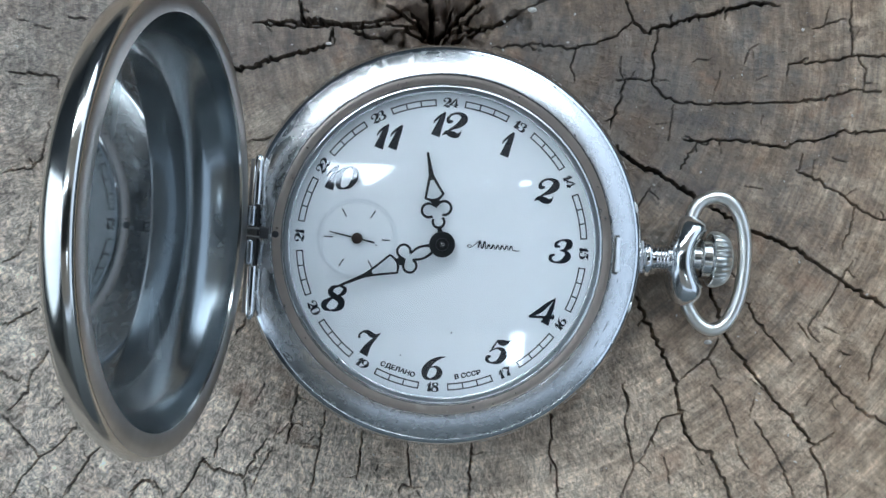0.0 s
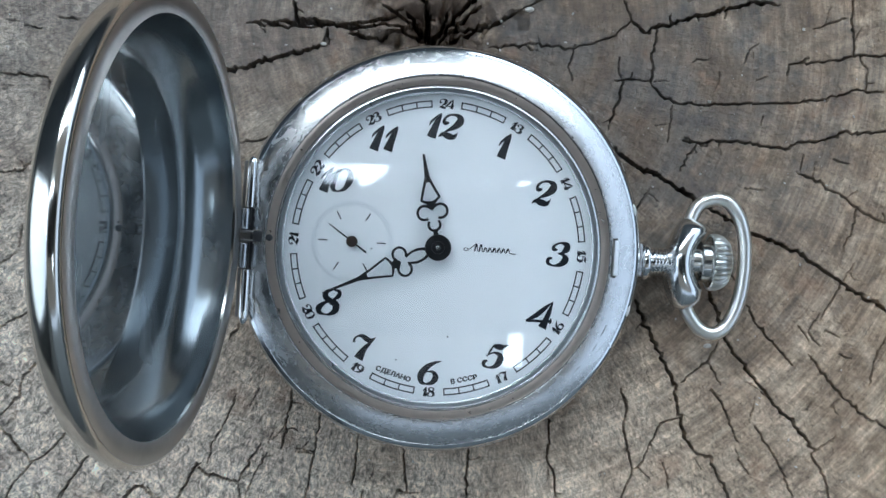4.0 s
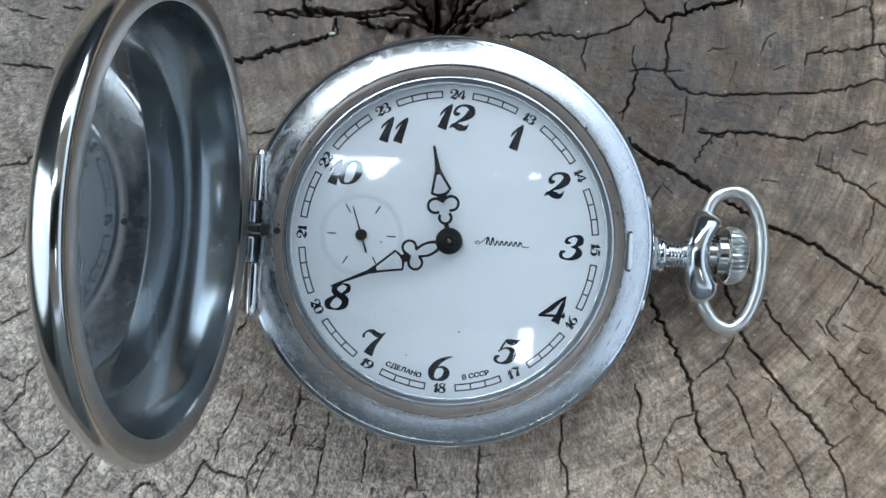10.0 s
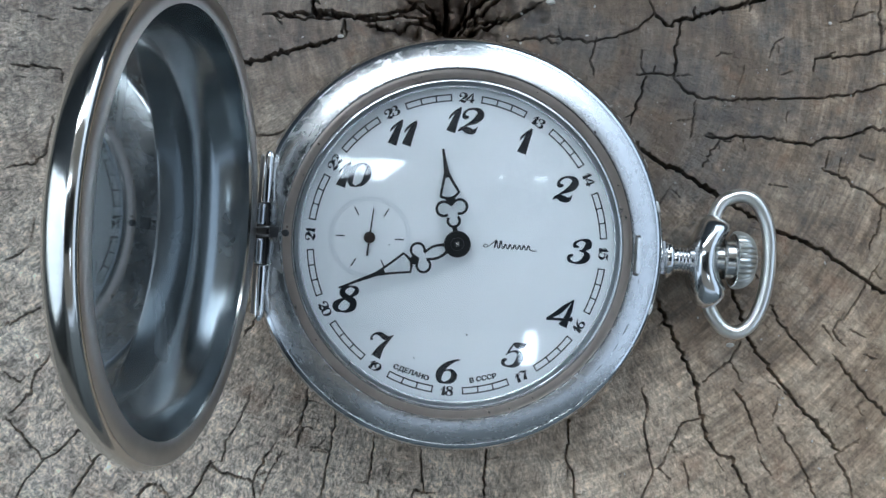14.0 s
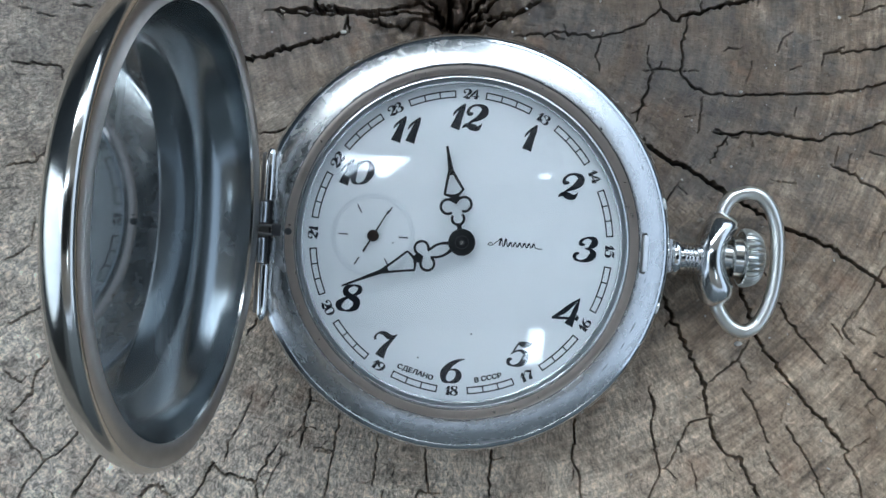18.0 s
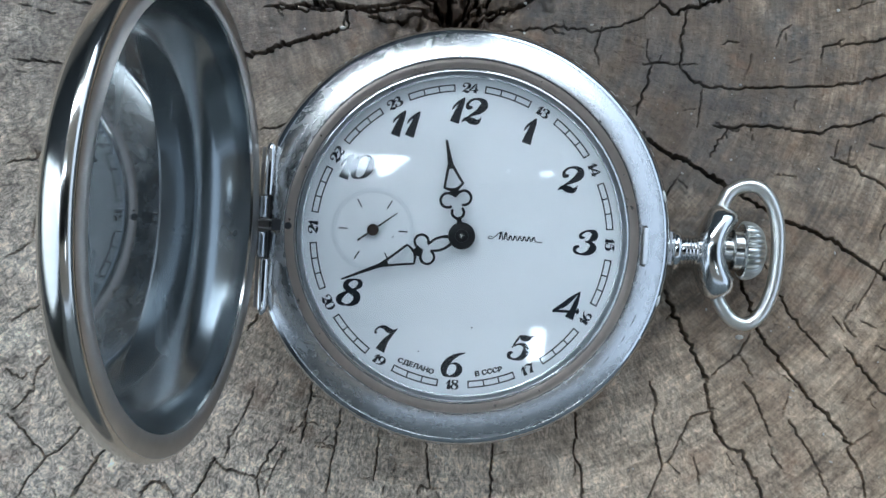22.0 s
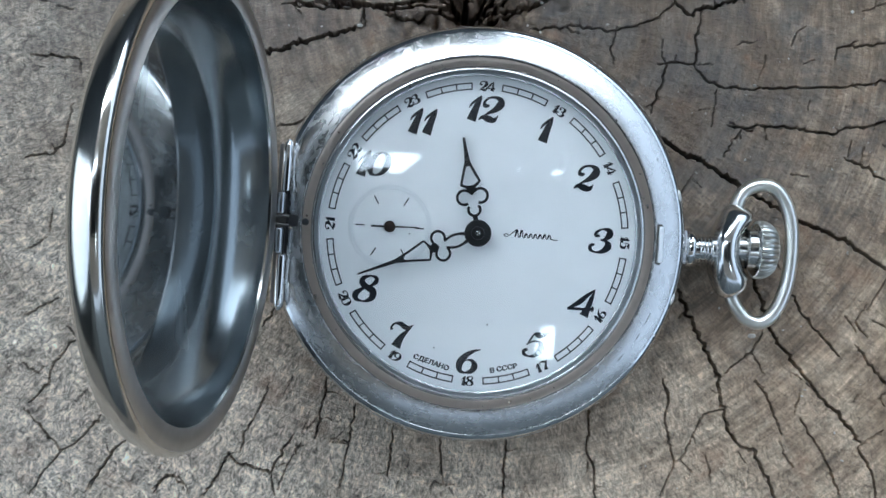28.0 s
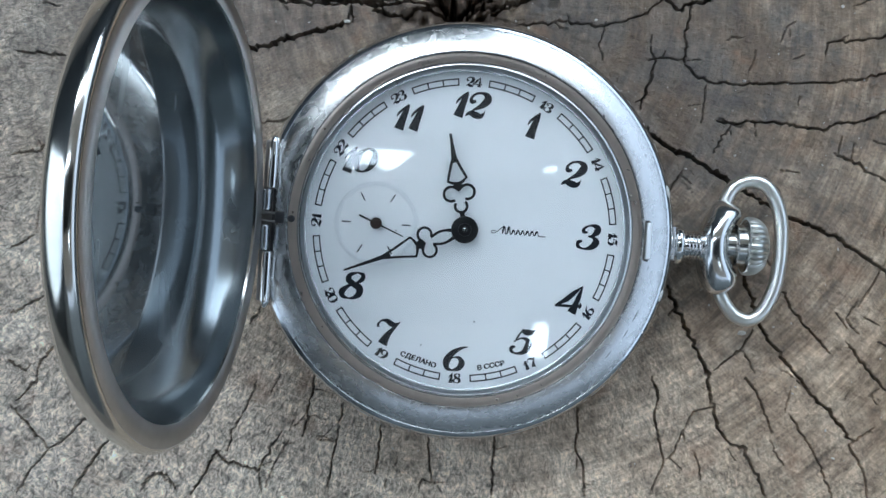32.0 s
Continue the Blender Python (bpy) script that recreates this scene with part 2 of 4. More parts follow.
def bevel_metal():
    """Satin nickel with wear that runs round the case."""
    w = Mat("satin_nickel", (0.74, 0.755, 0.77), 0.25, 1.0)
    c = w.coords()
    s = w.n.new("ShaderNodeSeparateXYZ")
    w.l.new(c, s.inputs[0])
    x, y = s.outputs[0], s.outputs[1]
    r = w.math("SQRT", w.math("ADD", w.math("MULTIPLY", x, x), w.math("MULTIPLY", y, y)))
    th = w.math("ARCTAN2", y, x)
    v = w.node("ShaderNodeCombineXYZ", 0, X=w.math("MULTIPLY", r, 3.0), Y=w.math("MULTIPLY", th, 24.0), Z=s.outputs[2])
    wear = w.noise(w.node("ShaderNodeVectorMath", 0, [("operation", "MULTIPLY")], i0=v, i1=(0.35, 0.5, 1)), 1.0, 4.0, 0.55, 0.6)
    brush = w.noise(w.node("ShaderNodeVectorMath", 0, [("operation", "MULTIPLY")], i0=v, i1=(4, 0.2, 1)), 1.0, 3.0, 0.6)
    spot = w.noise(c, 1.1, 2.0, 0.5)
    film = w.noise(c, 0.22, 4.0, 0.6)
    w.put("Base Color", w.mix(w.ramp(film, (0.4, (0.0,)), (0.7, (0.4,))), w.mix(w.ramp(wear, (0.44, (0.0,)), (0.7, (0.25,))), (0.61, 0.605, 0.595), (0.49, 0.50, 0.505)), (0.56, 0.565, 0.565)))
    rr = w.ramp(wear, (0.32, (0.19,)), (0.5, (0.23,)), (0.68, (0.29,)))
    w.put("Roughness", w.math("ADD", rr, w.math("MULTIPLY", brush, 0.05)))
    w.put("Metallic", w.ramp(spot, (0.775, (1.0,)), (0.785, (0.15,))))
    scratch = w.noise(w.node("ShaderNodeVectorMath", 0, [("operation", "MULTIPLY")], i0=c, i1=(5.0, 0.5, 1.0)), 1.0, 3.0, 0.6, 1.5)
    marks = w.ramp(scratch, (0.66, (0.0,)), (0.70, (1.0,)))
    w.bump(w.math("ADD", w.math("MULTIPLY", brush, 0.5), w.math("MULTIPLY", marks, -0.2)), 0.16, 0.00002)
    return w.m


def wiped_metal(name, color, rough, haze):
    """Polished metal under long cloudy wipe marks."""
    w = Mat(name, color, rough, 1.0)
    c = w.coords()
    v = w.node("ShaderNodeMapping", 0, Vector=c, Rotation=(0, 0, radians(28)), Scale=(0.22, 0.03, 0.1))
    wipe = w.noise(v, 1.0, 4.0, 0.55, 0.6)
    fleck = w.noise(c, 2.5, 2.0, 0.5)
    cloud = w.noise(c, 0.12, 3.0, 0.5)
    dull = w.math("MULTIPLY", w.ramp(wipe, (0.36, (0.0,)), (0.7, (1.0,))), w.ramp(cloud, (0.35, (0.2,)), (0.65, (1.0,))))
    w.put("Base Color", w.mix(dull, tuple(v * 0.85 for v in color), tuple(v * 1.25 for v in color)))
    # the side was never polished as finely as the floor
    r = w.node("ShaderNodeVectorMath", 1, [("operation", "LENGTH")], i0=w.node("ShaderNodeVectorMath", 0, [("operation", "MULTIPLY")], i0=c, i1=(1, 1, 0)))
    side = w.ramp(w.math("MULTIPLY", r, 0.04), (0.62, (0.0,)), (0.76, (1.0,)))
    w.put("Roughness", w.math("ADD", w.math("MULTIPLY", side, 0.17), w.math("ADD", rough, w.math("MULTIPLY", dull, haze))))
    w.put("Metallic", w.math("SUBTRACT", w.math("ADD", 0.8, w.math("MULTIPLY", side, 0.18)), w.math("MULTIPLY", w.math("MAXIMUM", dull, w.ramp(fleck, (0.74, (0.0,)), (0.77, (1.0,)))), 0.3)))
    return w.m


def plain(name, color, rough, spot=0.1, scale=0.5, bump=0.0, gloss=0.5):
    w = Mat(name, color, rough)
    w.put("Specular IOR Level", gloss)
    c = w.coords()
    a = w.noise(c, scale, 5.0, 0.6)
    w.put("Base Color", w.mix(w.ramp(a, (0.35, (0.0,)), (0.7, (1.0,))), color, tuple(v * (1 - spot) for v in color)))
    if bump:
        w.bump(w.noise(c, scale * 6, 4.0), bump, 0.0001)
    return w.m


def glass_material():
    w = Mat("crystal_glass", (1, 1, 1), 0.0)
    w.put("Transmission Weight", 1.0), w.put("IOR", 1.49)
    return w.m


WOOD, BARK = wood_material(), bark_material()
SATIN = bevel_metal()
CHROME = steel("polished_nickel", (0.78, 0.78, 0.77), 0.07, 0.05, 0.1)
RING = steel("brownish_nickel", (0.70, 0.615, 0.545), 0.3, 0.12, 0.3, 0.5)
BEAD = steel("worn_bright_edge", (0.66, 0.67, 0.68), 0.12, 0.08, 0.1, 0.5, 0.12)
CUP = wiped_metal("worn_lid_inside", (0.26, 0.285, 0.295), 0.03, 0.05)
SEAT = steel("dark_blue_grey_steel", (0.52, 0.55, 0.58), 0.3, 0.1, 0.2)
KNUCKLE = steel("dull_hinge_steel", (0.46, 0.48, 0.50), 0.2, 0.1, 0.3)
SHELL = steel("worn_lid_nickel", (0.66, 0.64, 0.60), 0.13, 0.1, 0.3, 0.2)
RIM = steel("brushed_lid_rim", (0.50, 0.49, 0.475), 0.32, 0.06, 0.6)
DARK = steel("dark_steel", (0.20, 0.19, 0.18), 0.4, 0.15, 0.5)
YOKE = steel("worn_polished_nickel", (0.76, 0.76, 0.75), 0.15, 0.1, 0.2, 0.5)
STEEL = steel("crown_steel", (0.62, 0.61, 0.58), 0.2, 0.1, 0.4)
BOW = steel("worn_bow_nickel", (0.93, 0.915, 0.86), 0.33, 0.05, 0.05, 0.2, scratch=0.0)
FLUTE = steel("dull_crown_flutes", (0.66, 0.66, 0.62), 0.28, 0.1, 0.3)
ENAMEL = plain("white_dial_lacquer", (0.87, 0.885, 0.89), 0.35, 0.03, 0.2)
# dial white taken down to paint the groove's soft shade
GROOVE_SHADE = plain("shaded_dial_white", (0.78, 0.80, 0.81), 0.35, 0.03, 0.2)
INK = plain("black_dial_print", (0.019, 0.021, 0.027), 0.6, 0.3, 3.0, gloss=0.1)
HAND = plain("black_hand_lacquer", (0.012, 0.012, 0.013), 0.35, 0.3, 2.0, gloss=0.25)
BRONZE = steel("dark_bronze", (0.06, 0.045, 0.038), 0.4, 0.1, 0.3)
# black that paints the shade of recesses round the hinge
RECESS_BLACK = plain("recess_shade_black", (0.02, 0.02, 0.022), 0.55, 0.3, 2.0)
RUST = plain("brown_rust", (0.10, 0.06, 0.04), 0.7, 0.4, 3.0)
GLASS = glass_material()
SOIL = plain("bare_soil", (0.16, 0.14, 0.115), 0.95, 0.3, 0.01, 1.0)


def cloth_material():
    """Drab cloth of the unseen canopy, added to dim the sky; lets some daylight through."""
    w = Mat("unseen_drab_cloth", (0.45, 0.42, 0.38), 0.9)
    t = w.n.new("ShaderNodeBsdfTranslucent")
    weave = w.noise(w.coords(), 0.02, 4.0, 0.6)
    w.l.new(w.mix(weave, (0.47, 0.44, 0.40), (0.39, 0.37, 0.34)), t.inputs["Color"])
    m = w.n.new("ShaderNodeMixShader")
    m.inputs[0].default_value = 0.66
    w.l.new(w.b.outputs[0], m.inputs[1]), w.l.new(t.outputs[0], m.inputs[2])
    w.l.new(m.outputs[0], w.n["Material Output"].inputs["Surface"])
    return w.m


CLOTH = cloth_material()
# greys of the unseen blockers that darken the metal's reflections
BLOCKER_GREY = plain("blocker_grey", (0.058, 0.066, 0.07), 0.9, 0.2, 0.004, 0.5)
BLOCKER_DARK = plain("blocker_dark", (0.03, 0.033, 0.033), 0.9, 0.3, 0.004, 0.5)
EDGE = plain("grey_dial_edge", (0.45, 0.48, 0.50), 0.5, 0.1, 0.5)
PLATE = steel("pale_catch_plate", (0.95, 0.94, 0.92), 0.4, 0.05, 0.2)
PALE = plain("pale_wood_crumb", (0.62, 0.58, 0.52), 0.8, 0.3, 3.0)


# ---- helpers ----
def part(name, bm, material, parent=None, label="", m=None, sharp=32.0):
    """Links a bmesh in millimetres as one mesh under a thing or a part."""
    bmesh.ops.scale(bm, vec=(0.001,) * 3, verts=bm.verts)
    bm.normal_update()
    for f in bm.faces:
        f.smooth = True
    for e in bm.edges:
        e.smooth = len(e.link_faces) == 2 and e.calc_face_angle(0) < radians(sharp)
    me = bpy.data.meshes.new(name)
    bm.to_mesh(me)
    bm.free()
    me.materials.append(material)
    ob = new(name, me)
    if parent:
        ob.parent = parent
    if m:
        ob.matrix_basis = m
    if label:
        tagged(ob, label)
    return ob


def lathe(profile, segs=160, closed=False, shape=None):
    """A turned body round z from (radius, height) pairs; shape may move each corner."""
    bm = bmesh.new()
    rings = []
    for r, z in profile:
        if r < 1e-6:
            rings.append([bm.verts.new((0, 0, z))])
        else:
            ring = [(r * math.cos(2 * math.pi * k / segs), r * math.sin(2 * math.pi * k / segs), z) for k in range(segs)]
            rings.append([bm.verts.new(shape(*p) if shape else p) for p in ring])
    pairs = list(zip(rings, rings[1:])) + ([(rings[-1], rings[0])] if closed else [])
    for a, b in pairs:
        for k in range(segs):
            k2 = (k + 1) % segs
            some = [a[k % len(a)], a[k2 % len(a)], b[k2 % len(b)], b[k % len(b)]]
            some = list(dict.fromkeys(some))
            if len(some) > 2:
                bm.faces.new(some)
    bmesh.ops.recalc_face_normals(bm, faces=bm.faces)
    return bm


def box(x, y, z, sx, sy, sz, bevel=0.0):
    bm = bmesh.new()
    bmesh.ops.create_cube(bm, size=1, matrix=Matrix.Translation((x, y, z)) @ Matrix.Diagonal((sx, sy, sz, 1)))
    if bevel:
        bmesh.ops.bevel(bm, geom=bm.edges[:], offset=bevel, segments=2, affect="EDGES", profile=0.6)
    return bm


def tube(points, radii, segs=16, closed=False):
    """A round bar along a line."""
    bm = bmesh.new()
    pts = [Vector(p) for p in points]
    rings = []
    n = len(pts)
    for k, p in enumerate(pts):
        a = pts[(k - 1) % n] if closed or k else p
        b = pts[(k + 1) % n] if closed or k < n - 1 else p
        t = (b - a).normalized()
        side = t.cross(Vector((0, 0, 1)))
        side = side.normalized() if side.length > 1e-4 else Vector((1, 0, 0))
        up = side.cross(t)
        r = radii[k] if hasattr(radii, "__len__") else radii
        rings.append([bm.verts.new(p + r * (math.cos(q) * side + math.sin(q) * up)) for q in (2 * math.pi * j / segs for j in range(segs))])
    for k in range(n if closed else n - 1):
        a, b = rings[k], rings[(k + 1) % n]
        for j in range(segs):
            bm.faces.new((a[j], a[(j + 1) % segs], b[(j + 1) % segs], b[j]))
    if not closed:
        bm.faces.new(rings[0]), bm.faces.new(rings[-1])
    bmesh.ops.recalc_face_normals(bm, faces=bm.faces)
    return bm


def smooth_line(pts, steps=7):
    """Catmull-Rom through rows of numbers."""
    p = np.array(pts, float)
    p = np.vstack([2 * p[0] - p[1], p, 2 * p[-1] - p[-2]])
    out = []
    for k in range(1, len(p) - 2):
        for t in np.linspace(0, 1, steps, endpoint=False):
            a, b, c, d = p[k - 1 : k + 3]
            out.append(0.5 * (2 * b + (c - a) * t + (2 * a - 5 * b + 4 * c - d) * t * t + (3 * b - a - 3 * c + d) * t**3))
    return out + [p[-2]]


LIFT = 0.004


def ribbon(bm, pts, z=0.0, thick=0.0, steps=7):
    """A pen stroke through (x, y, width) rows, flat or as a thin plate."""
    line = np.array(smooth_line(pts, steps) if steps else pts, float)
    t = np.gradient(line[:, :2], axis=0)
    t /= np.maximum(np.linalg.norm(t, axis=1), 1e-9)[:, None]
    nrm = np.stack([-t[:, 1], t[:, 0]], 1)
    w = np.maximum(line[:, 2:3], 0.01) / 2
    left, right = line[:, :2] + nrm * w, line[:, :2] - nrm * w
    top = [[bm.verts.new((*p, z)) for p in side] for side in (left, right)]
    for k in range(len(line) - 1):
        bm.faces.new((top[0][k], top[1][k], top[1][k + 1], top[0][k + 1]))
    if thick:
        low = [[bm.verts.new((*p, z - thick)) for p in side] for side in (left, right)]
        for k in range(len(line) - 1):
            bm.faces.new((top[0][k + 1], low[0][k + 1], low[0][k], top[0][k]))
            bm.faces.new((top[1][k], low[1][k], low[1][k + 1], top[1][k + 1]))
        bm.faces.new((top[0][0], low[0][0], low[1][0], top[1][0]))
        bm.faces.new((top[0][-1], top[1][-1], low[1][-1], low[0][-1]))


def plate(bm, outline, z, thick):
    top = [bm.verts.new((x, y, z)) for x, y in outline]
    low = [bm.verts.new((x, y, z - thick)) for x, y in outline]
    bm.faces.new(top), bm.faces.new(low[::-1])
    for k in range(len(top)):
        k2 = (k + 1) % len(top)
        bm.faces.new((top[k2], top[k], low[k], low[k2]))
    bmesh.ops.recalc_face_normals(bm, faces=bm.faces)


def disc(bm, x, y, r, z, thick, n=32):
    plate(bm, [(x + r * math.cos(2 * math.pi * k / n), y + r * math.sin(2 * math.pi * k / n)) for k in range(n)], z, thick)


def words(text, size, width=1.0, bold=0.0):
    """Writing in the built-in font as a flat bmesh in millimetres, centred."""
    cu = bpy.data.curves.new("words", "FONT")
    cu.body, cu.size, cu.align_x, cu.align_y, cu.offset = text, size, "CENTER", "CENTER", bold
    cu.resolution_u = 4
    ob = new("words", cu)
    me = bpy.data.meshes.new_from_object(ob.evaluated_get(bpy.context.evaluated_depsgraph_get()))
    bm = bmesh.new()
    bm.from_mesh(me)
    bpy.data.objects.remove(ob)
    bpy.data.meshes.remove(me), bpy.data.curves.remove(cu)
    xs, ys = [v.co.x for v in bm.verts], [v.co.y for v in bm.verts]
    cx, cy = (min(xs) + max(xs)) / 2, (min(ys) + max(ys)) / 2
    for v in bm.verts:
        v.co.x, v.co.y = (v.co.x - cx) * width, v.co.y - cy
    return bm


# ---- ground, and unseen walls and canopy that shape the light ----
def setting():
    g = part("ground", box(0, 0, -470, 400000, 400000, 40), SOIL)
    tagged(g, "bare brown soil round the stump", "ground", kind="structure")
    # walls added out of view to block low sky: x, y, length along x, length along y, top
    for name, x, y, sx, sy, top in (("unseen_wall_south", 0, -2500, 6400, 200, 2400), ("unseen_wall_east", 3100, 500, 200, 5800, 1250), ("unseen_wall_west", -3100, -300, 200, 2400, 150), ("unseen_wall_northwest", -3100, 2150, 200, 2500, 4200), ("unseen_wall_corner", -3100, -1945, 190, 890, 3700), ("unseen_wall_southwest", -2150, -2340, 1690, 110, 3700), ("unseen_wall_north", -1300, 3500, 3800, 200, 3150), ("unseen_wall_northeast", 1900, 3500, 2600, 200, 1500)):
        w = part(name, box(x, y, (top - 450) / 2, sx, sy, top + 450), BLOCKER_DARK if top == 3700 else BLOCKER_GREY)
        tagged(w, "unseen dark grey wall, added to block low sky", "wall", kind="structure")
    # unseen canopy added to dim the sky overhead, open at the gap lamps
    bm = bmesh.new()
    xs = sorted({-HALF, HALF, *(v for g in GAPS for v in g[:2])})
    ys = sorted({-HALF, HALF, *(v for g in GAPS for v in g[2:4])})
    closed = lambda i, j: 0 <= i < len(xs) - 1 and 0 <= j < len(ys) - 1 and not any(  # noqa: E731
        g[0] <= (xs[i] + xs[i + 1]) / 2 <= g[1] and g[2] <= (ys[j] + ys[j + 1]) / 2 <= g[3] for g in GAPS)
    spot = {}
    at = lambda i, j, z: spot.setdefault((i, j, z), bm.verts.new((xs[i], ys[j], z)) if (i, j, z) not in spot else None)  # noqa: E731
    for i in range(len(xs) - 1):
        for j in range(len(ys) - 1):
            if not closed(i, j):
                continue
            for z in (1305, 1335):
                bm.faces.new([at(i, j, z), at(i + 1, j, z), at(i + 1, j + 1, z), at(i, j + 1, z)])
            for di, dj, a, b in ((-1, 0, (i, j), (i, j + 1)), (1, 0, (i + 1, j), (i + 1, j + 1)), (0, -1, (i, j), (i + 1, j)), (0, 1, (i, j + 1), (i + 1, j + 1))):
                if not closed(i + di, j + dj):
                    bm.faces.new([at(*a, 1305), at(*b, 1305), at(*b, 1335), at(*a, 1335)])
    bmesh.ops.recalc_face_normals(bm, faces=bm.faces)
    c = part("ceiling", bm, CLOTH)
    tagged(c, "unseen drab cloth with gaps, added overhead to shape the light", "ceiling", kind="structure")
    # dark board added out of view to block light from straight above
    b = part("zenith_blocker", box(0, -55, 1289, 1400, 570, 30, 3), BLOCKER_DARK)
    tagged(b, "unseen broad dark board, added to block the sky overhead", "ceiling", kind="structure")


HALF = 1040
setting()


# ---- tree stump ----
STEP = 0.11


def lattice(shape_xy, cell, seed):
    """Smooth random heights on rows of (u, v), one lattice point a cell."""
    u, v = shape_xy[0] / cell, shape_xy[1] / cell
    rng = np.random.RandomState(seed)
    table = rng.rand(256, 256)
    iu, iv = np.floor(u).astype(int), np.floor(v).astype(int)
    fu, fv = u - iu, v - iv
    fu, fv = fu * fu * (3 - 2 * fu), fv * fv * (3 - 2 * fv)
    g = lambda a, b: table[a % 256, b % 256]  # noqa: E731
    low = g(iu, iv) * (1 - fu) + g(iu + 1, iv) * fu
    high = g(iu, iv + 1) * (1 - fu) + g(iu + 1, iv + 1) * fu
    return low * (1 - fv) + high * fv - 0.5


SPLITS = []


def split(width, *xy):
    """A drying crack along a line in millimetres."""
    SPLITS.append((width if width > 0.5 else 0.8 * width - 0.03, np.array(xy, float).reshape(-1, 2)))


split(0.38, -57.0, 23.0, -52.6, 22.5, -50.8, 22.4)
split(0.30, -50.8, 22.4, -50.5, 20.7)
split(0.76, -28.5, 23.0, -24.4, 23.9, -19.9, 25.2, -16.2, 26.2, -14.7, 26.5)
split(0.38, -14.6, 26.7, -14.2, 29.0)
split(0.61, -23.7, 29.6, -18.5, 29.7, -15.5, 29.4, -11.0, 29.5, -6.5, 30.5, -4.3, 31.7)
split(0.38, -18.8, 33.8, -18.5, 30.9, -17.7, 29.0, -15.5, 29.0)
split(1.14, -3.9, 31.3, -1.6, 28.7, -0.4, 27.8, 1.7, 29.8, 4.0, 32.1, 6.2, 33.9)
split(0.91, -1.6, 34.3, -0.9, 28.7)
split(0.61, 1.7, 28.8, 5.5, 29.4, 8.5, 29.8, 10.4, 30.9)
split(0.30, 10.4, 30.9, 13.7, 32.5, 16.8, 33.8)
split(0.30, 7.0, 26.4, 13.0, 26.8, 17.5, 26.3, 20.5, 26.8, 22.8, 27.6, 25.0, 29.1, 25.8, 29.9, 25.4, 31.0, 24.7, 32.9)
split(0.61, 25.8, 29.9, 27.3, 28.4, 29.6, 29.1, 32.6, 29.9, 37.1, 31.2, 40.9, 32.0, 41.6, 32.4, 45.4, 32.0)
split(0.38, 29.4, 29.5, 28.4, 25.7, 28.4, 21.2, 29.5, 20.1, 31.4, 19.0, 34.8, 18.8)
split(0.38, 34.8, 18.8, 39.3, 19.0, 46.1, 19.0, 50.7, 19.4, 53.7, 20.1, 55.6, 20.9, 59.0, 20.5)
split(0.30, 23.5, 22.0, 25.0, 22.1, 28.0, 22.0)
split(0.38, 24.6, 22.0, 23.9, 19.0, 22.7, 15.6)
split(0.45, 32.5, 14.1, 34.8, 13.7, 36.3, 14.2, 40.1, 13.9, 43.9, 13.3, 46.5, 13.0, 47.6, 13.9, 51.4, 14.1, 53.7, 15.2, 57.5, 15.0, 62.0, 15.4)
split(0.38, 55.3, 34.1, 54.9, 29.6, 55.3, 25.2, 52.2, 24.7, 47.7, 24.3)
split(0.38, 55.3, 25.2, 62.1, 25.4)
split(0.91, 22.7, 13.5, 25.7, 11.1, 28.8, 9.6, 32.5, 7.3, 37.0, 4.7)
split(0.61, 37.0, 4.7, 40.8, 2.1, 44.6, 0.6, 47.6, -0.6, 51.3, -3.2, 55.1, -5.8, 62.7, -10.0)
split(0.38, 47.6, 10.0, 50.6, 8.8, 51.4, 7.7, 53.3, 7.1, 55.2, 5.4, 58.2, 3.6, 62.0, 2.9)
split(0.30, 55.5, 5.1, 54.8, 2.1, 53.6, 0.1)
split(0.23, 48.4, 12.2, 48.0, 10.0)
split(0.61, 26.1, -6.9, 28.3, -11.8, 30.2, -15.6, 31.5, -18.5, 31.7, -21.5, 32.8, -25.3, 34.3, -27.2)
split(0.53, 34.3, -27.2, 35.8, -27.4, 36.9, -29.8, 38.0, -32.0, 38.8, -34.3)
split(0.53, 35.9, -4.7, 38.1, -12.2, 40.0, -14.8, 42.2, -17.8, 45.2, -21.6, 47.5, -23.8, 49.7, -26.8)
split(0.45, 49.7, -26.8, 49.4, -27.7, 51.2, -30.6, 51.8, -34.3)
split(0.23, 49.7, -26.8, 52.4, -25.0)
split(0.38, 40.8, -7.7, 42.3, -10.3, 45.3, -13.7, 47.1, -15.6)
split(0.45, 49.0, -14.1, 51.3, -17.1, 53.4, -19.7, 56.6, -22.4, 61.8, -25.0)
split(0.30, 36.2, -18.6, 38.1, -21.6, 39.2, -24.6, 39.6, -25.7)
split(0.30, 41.8, -23.4, 43.7, -26.1, 45.6, -29.8, 47.1, -33.9)
split(0.30, 37.0, -12.6, 35.8, -14.8, 34.0, -16.3, 32.1, -17.8)
split(0.23, 35.8, -15.2, 37.3, -17.8)
split(0.30, 32.1, -22.3, 29.4, -23.0, 28.3, -25.3, 27.2, -27.9, 25.7, -29.4)
split(0.38, 24.2, -18.5, 24.9, -20.8, 24.5, -23.8, 25.3, -27.5, 25.7, -29.4, 24.9, -31.2, 24.0, -33.5)
split(0.38, 14.6, -21.9, 14.8, -25.2, 14.4, -27.5, 15.5, -30.4, 15.5, -33.8)
split(0.38, 4.1, -25.9, 3.9, -29.7, 3.8, -33.8)
split(0.30, -4.3, -25.9, -4.1, -30.4, -3.9, -31.9, -2.4, -32.0)
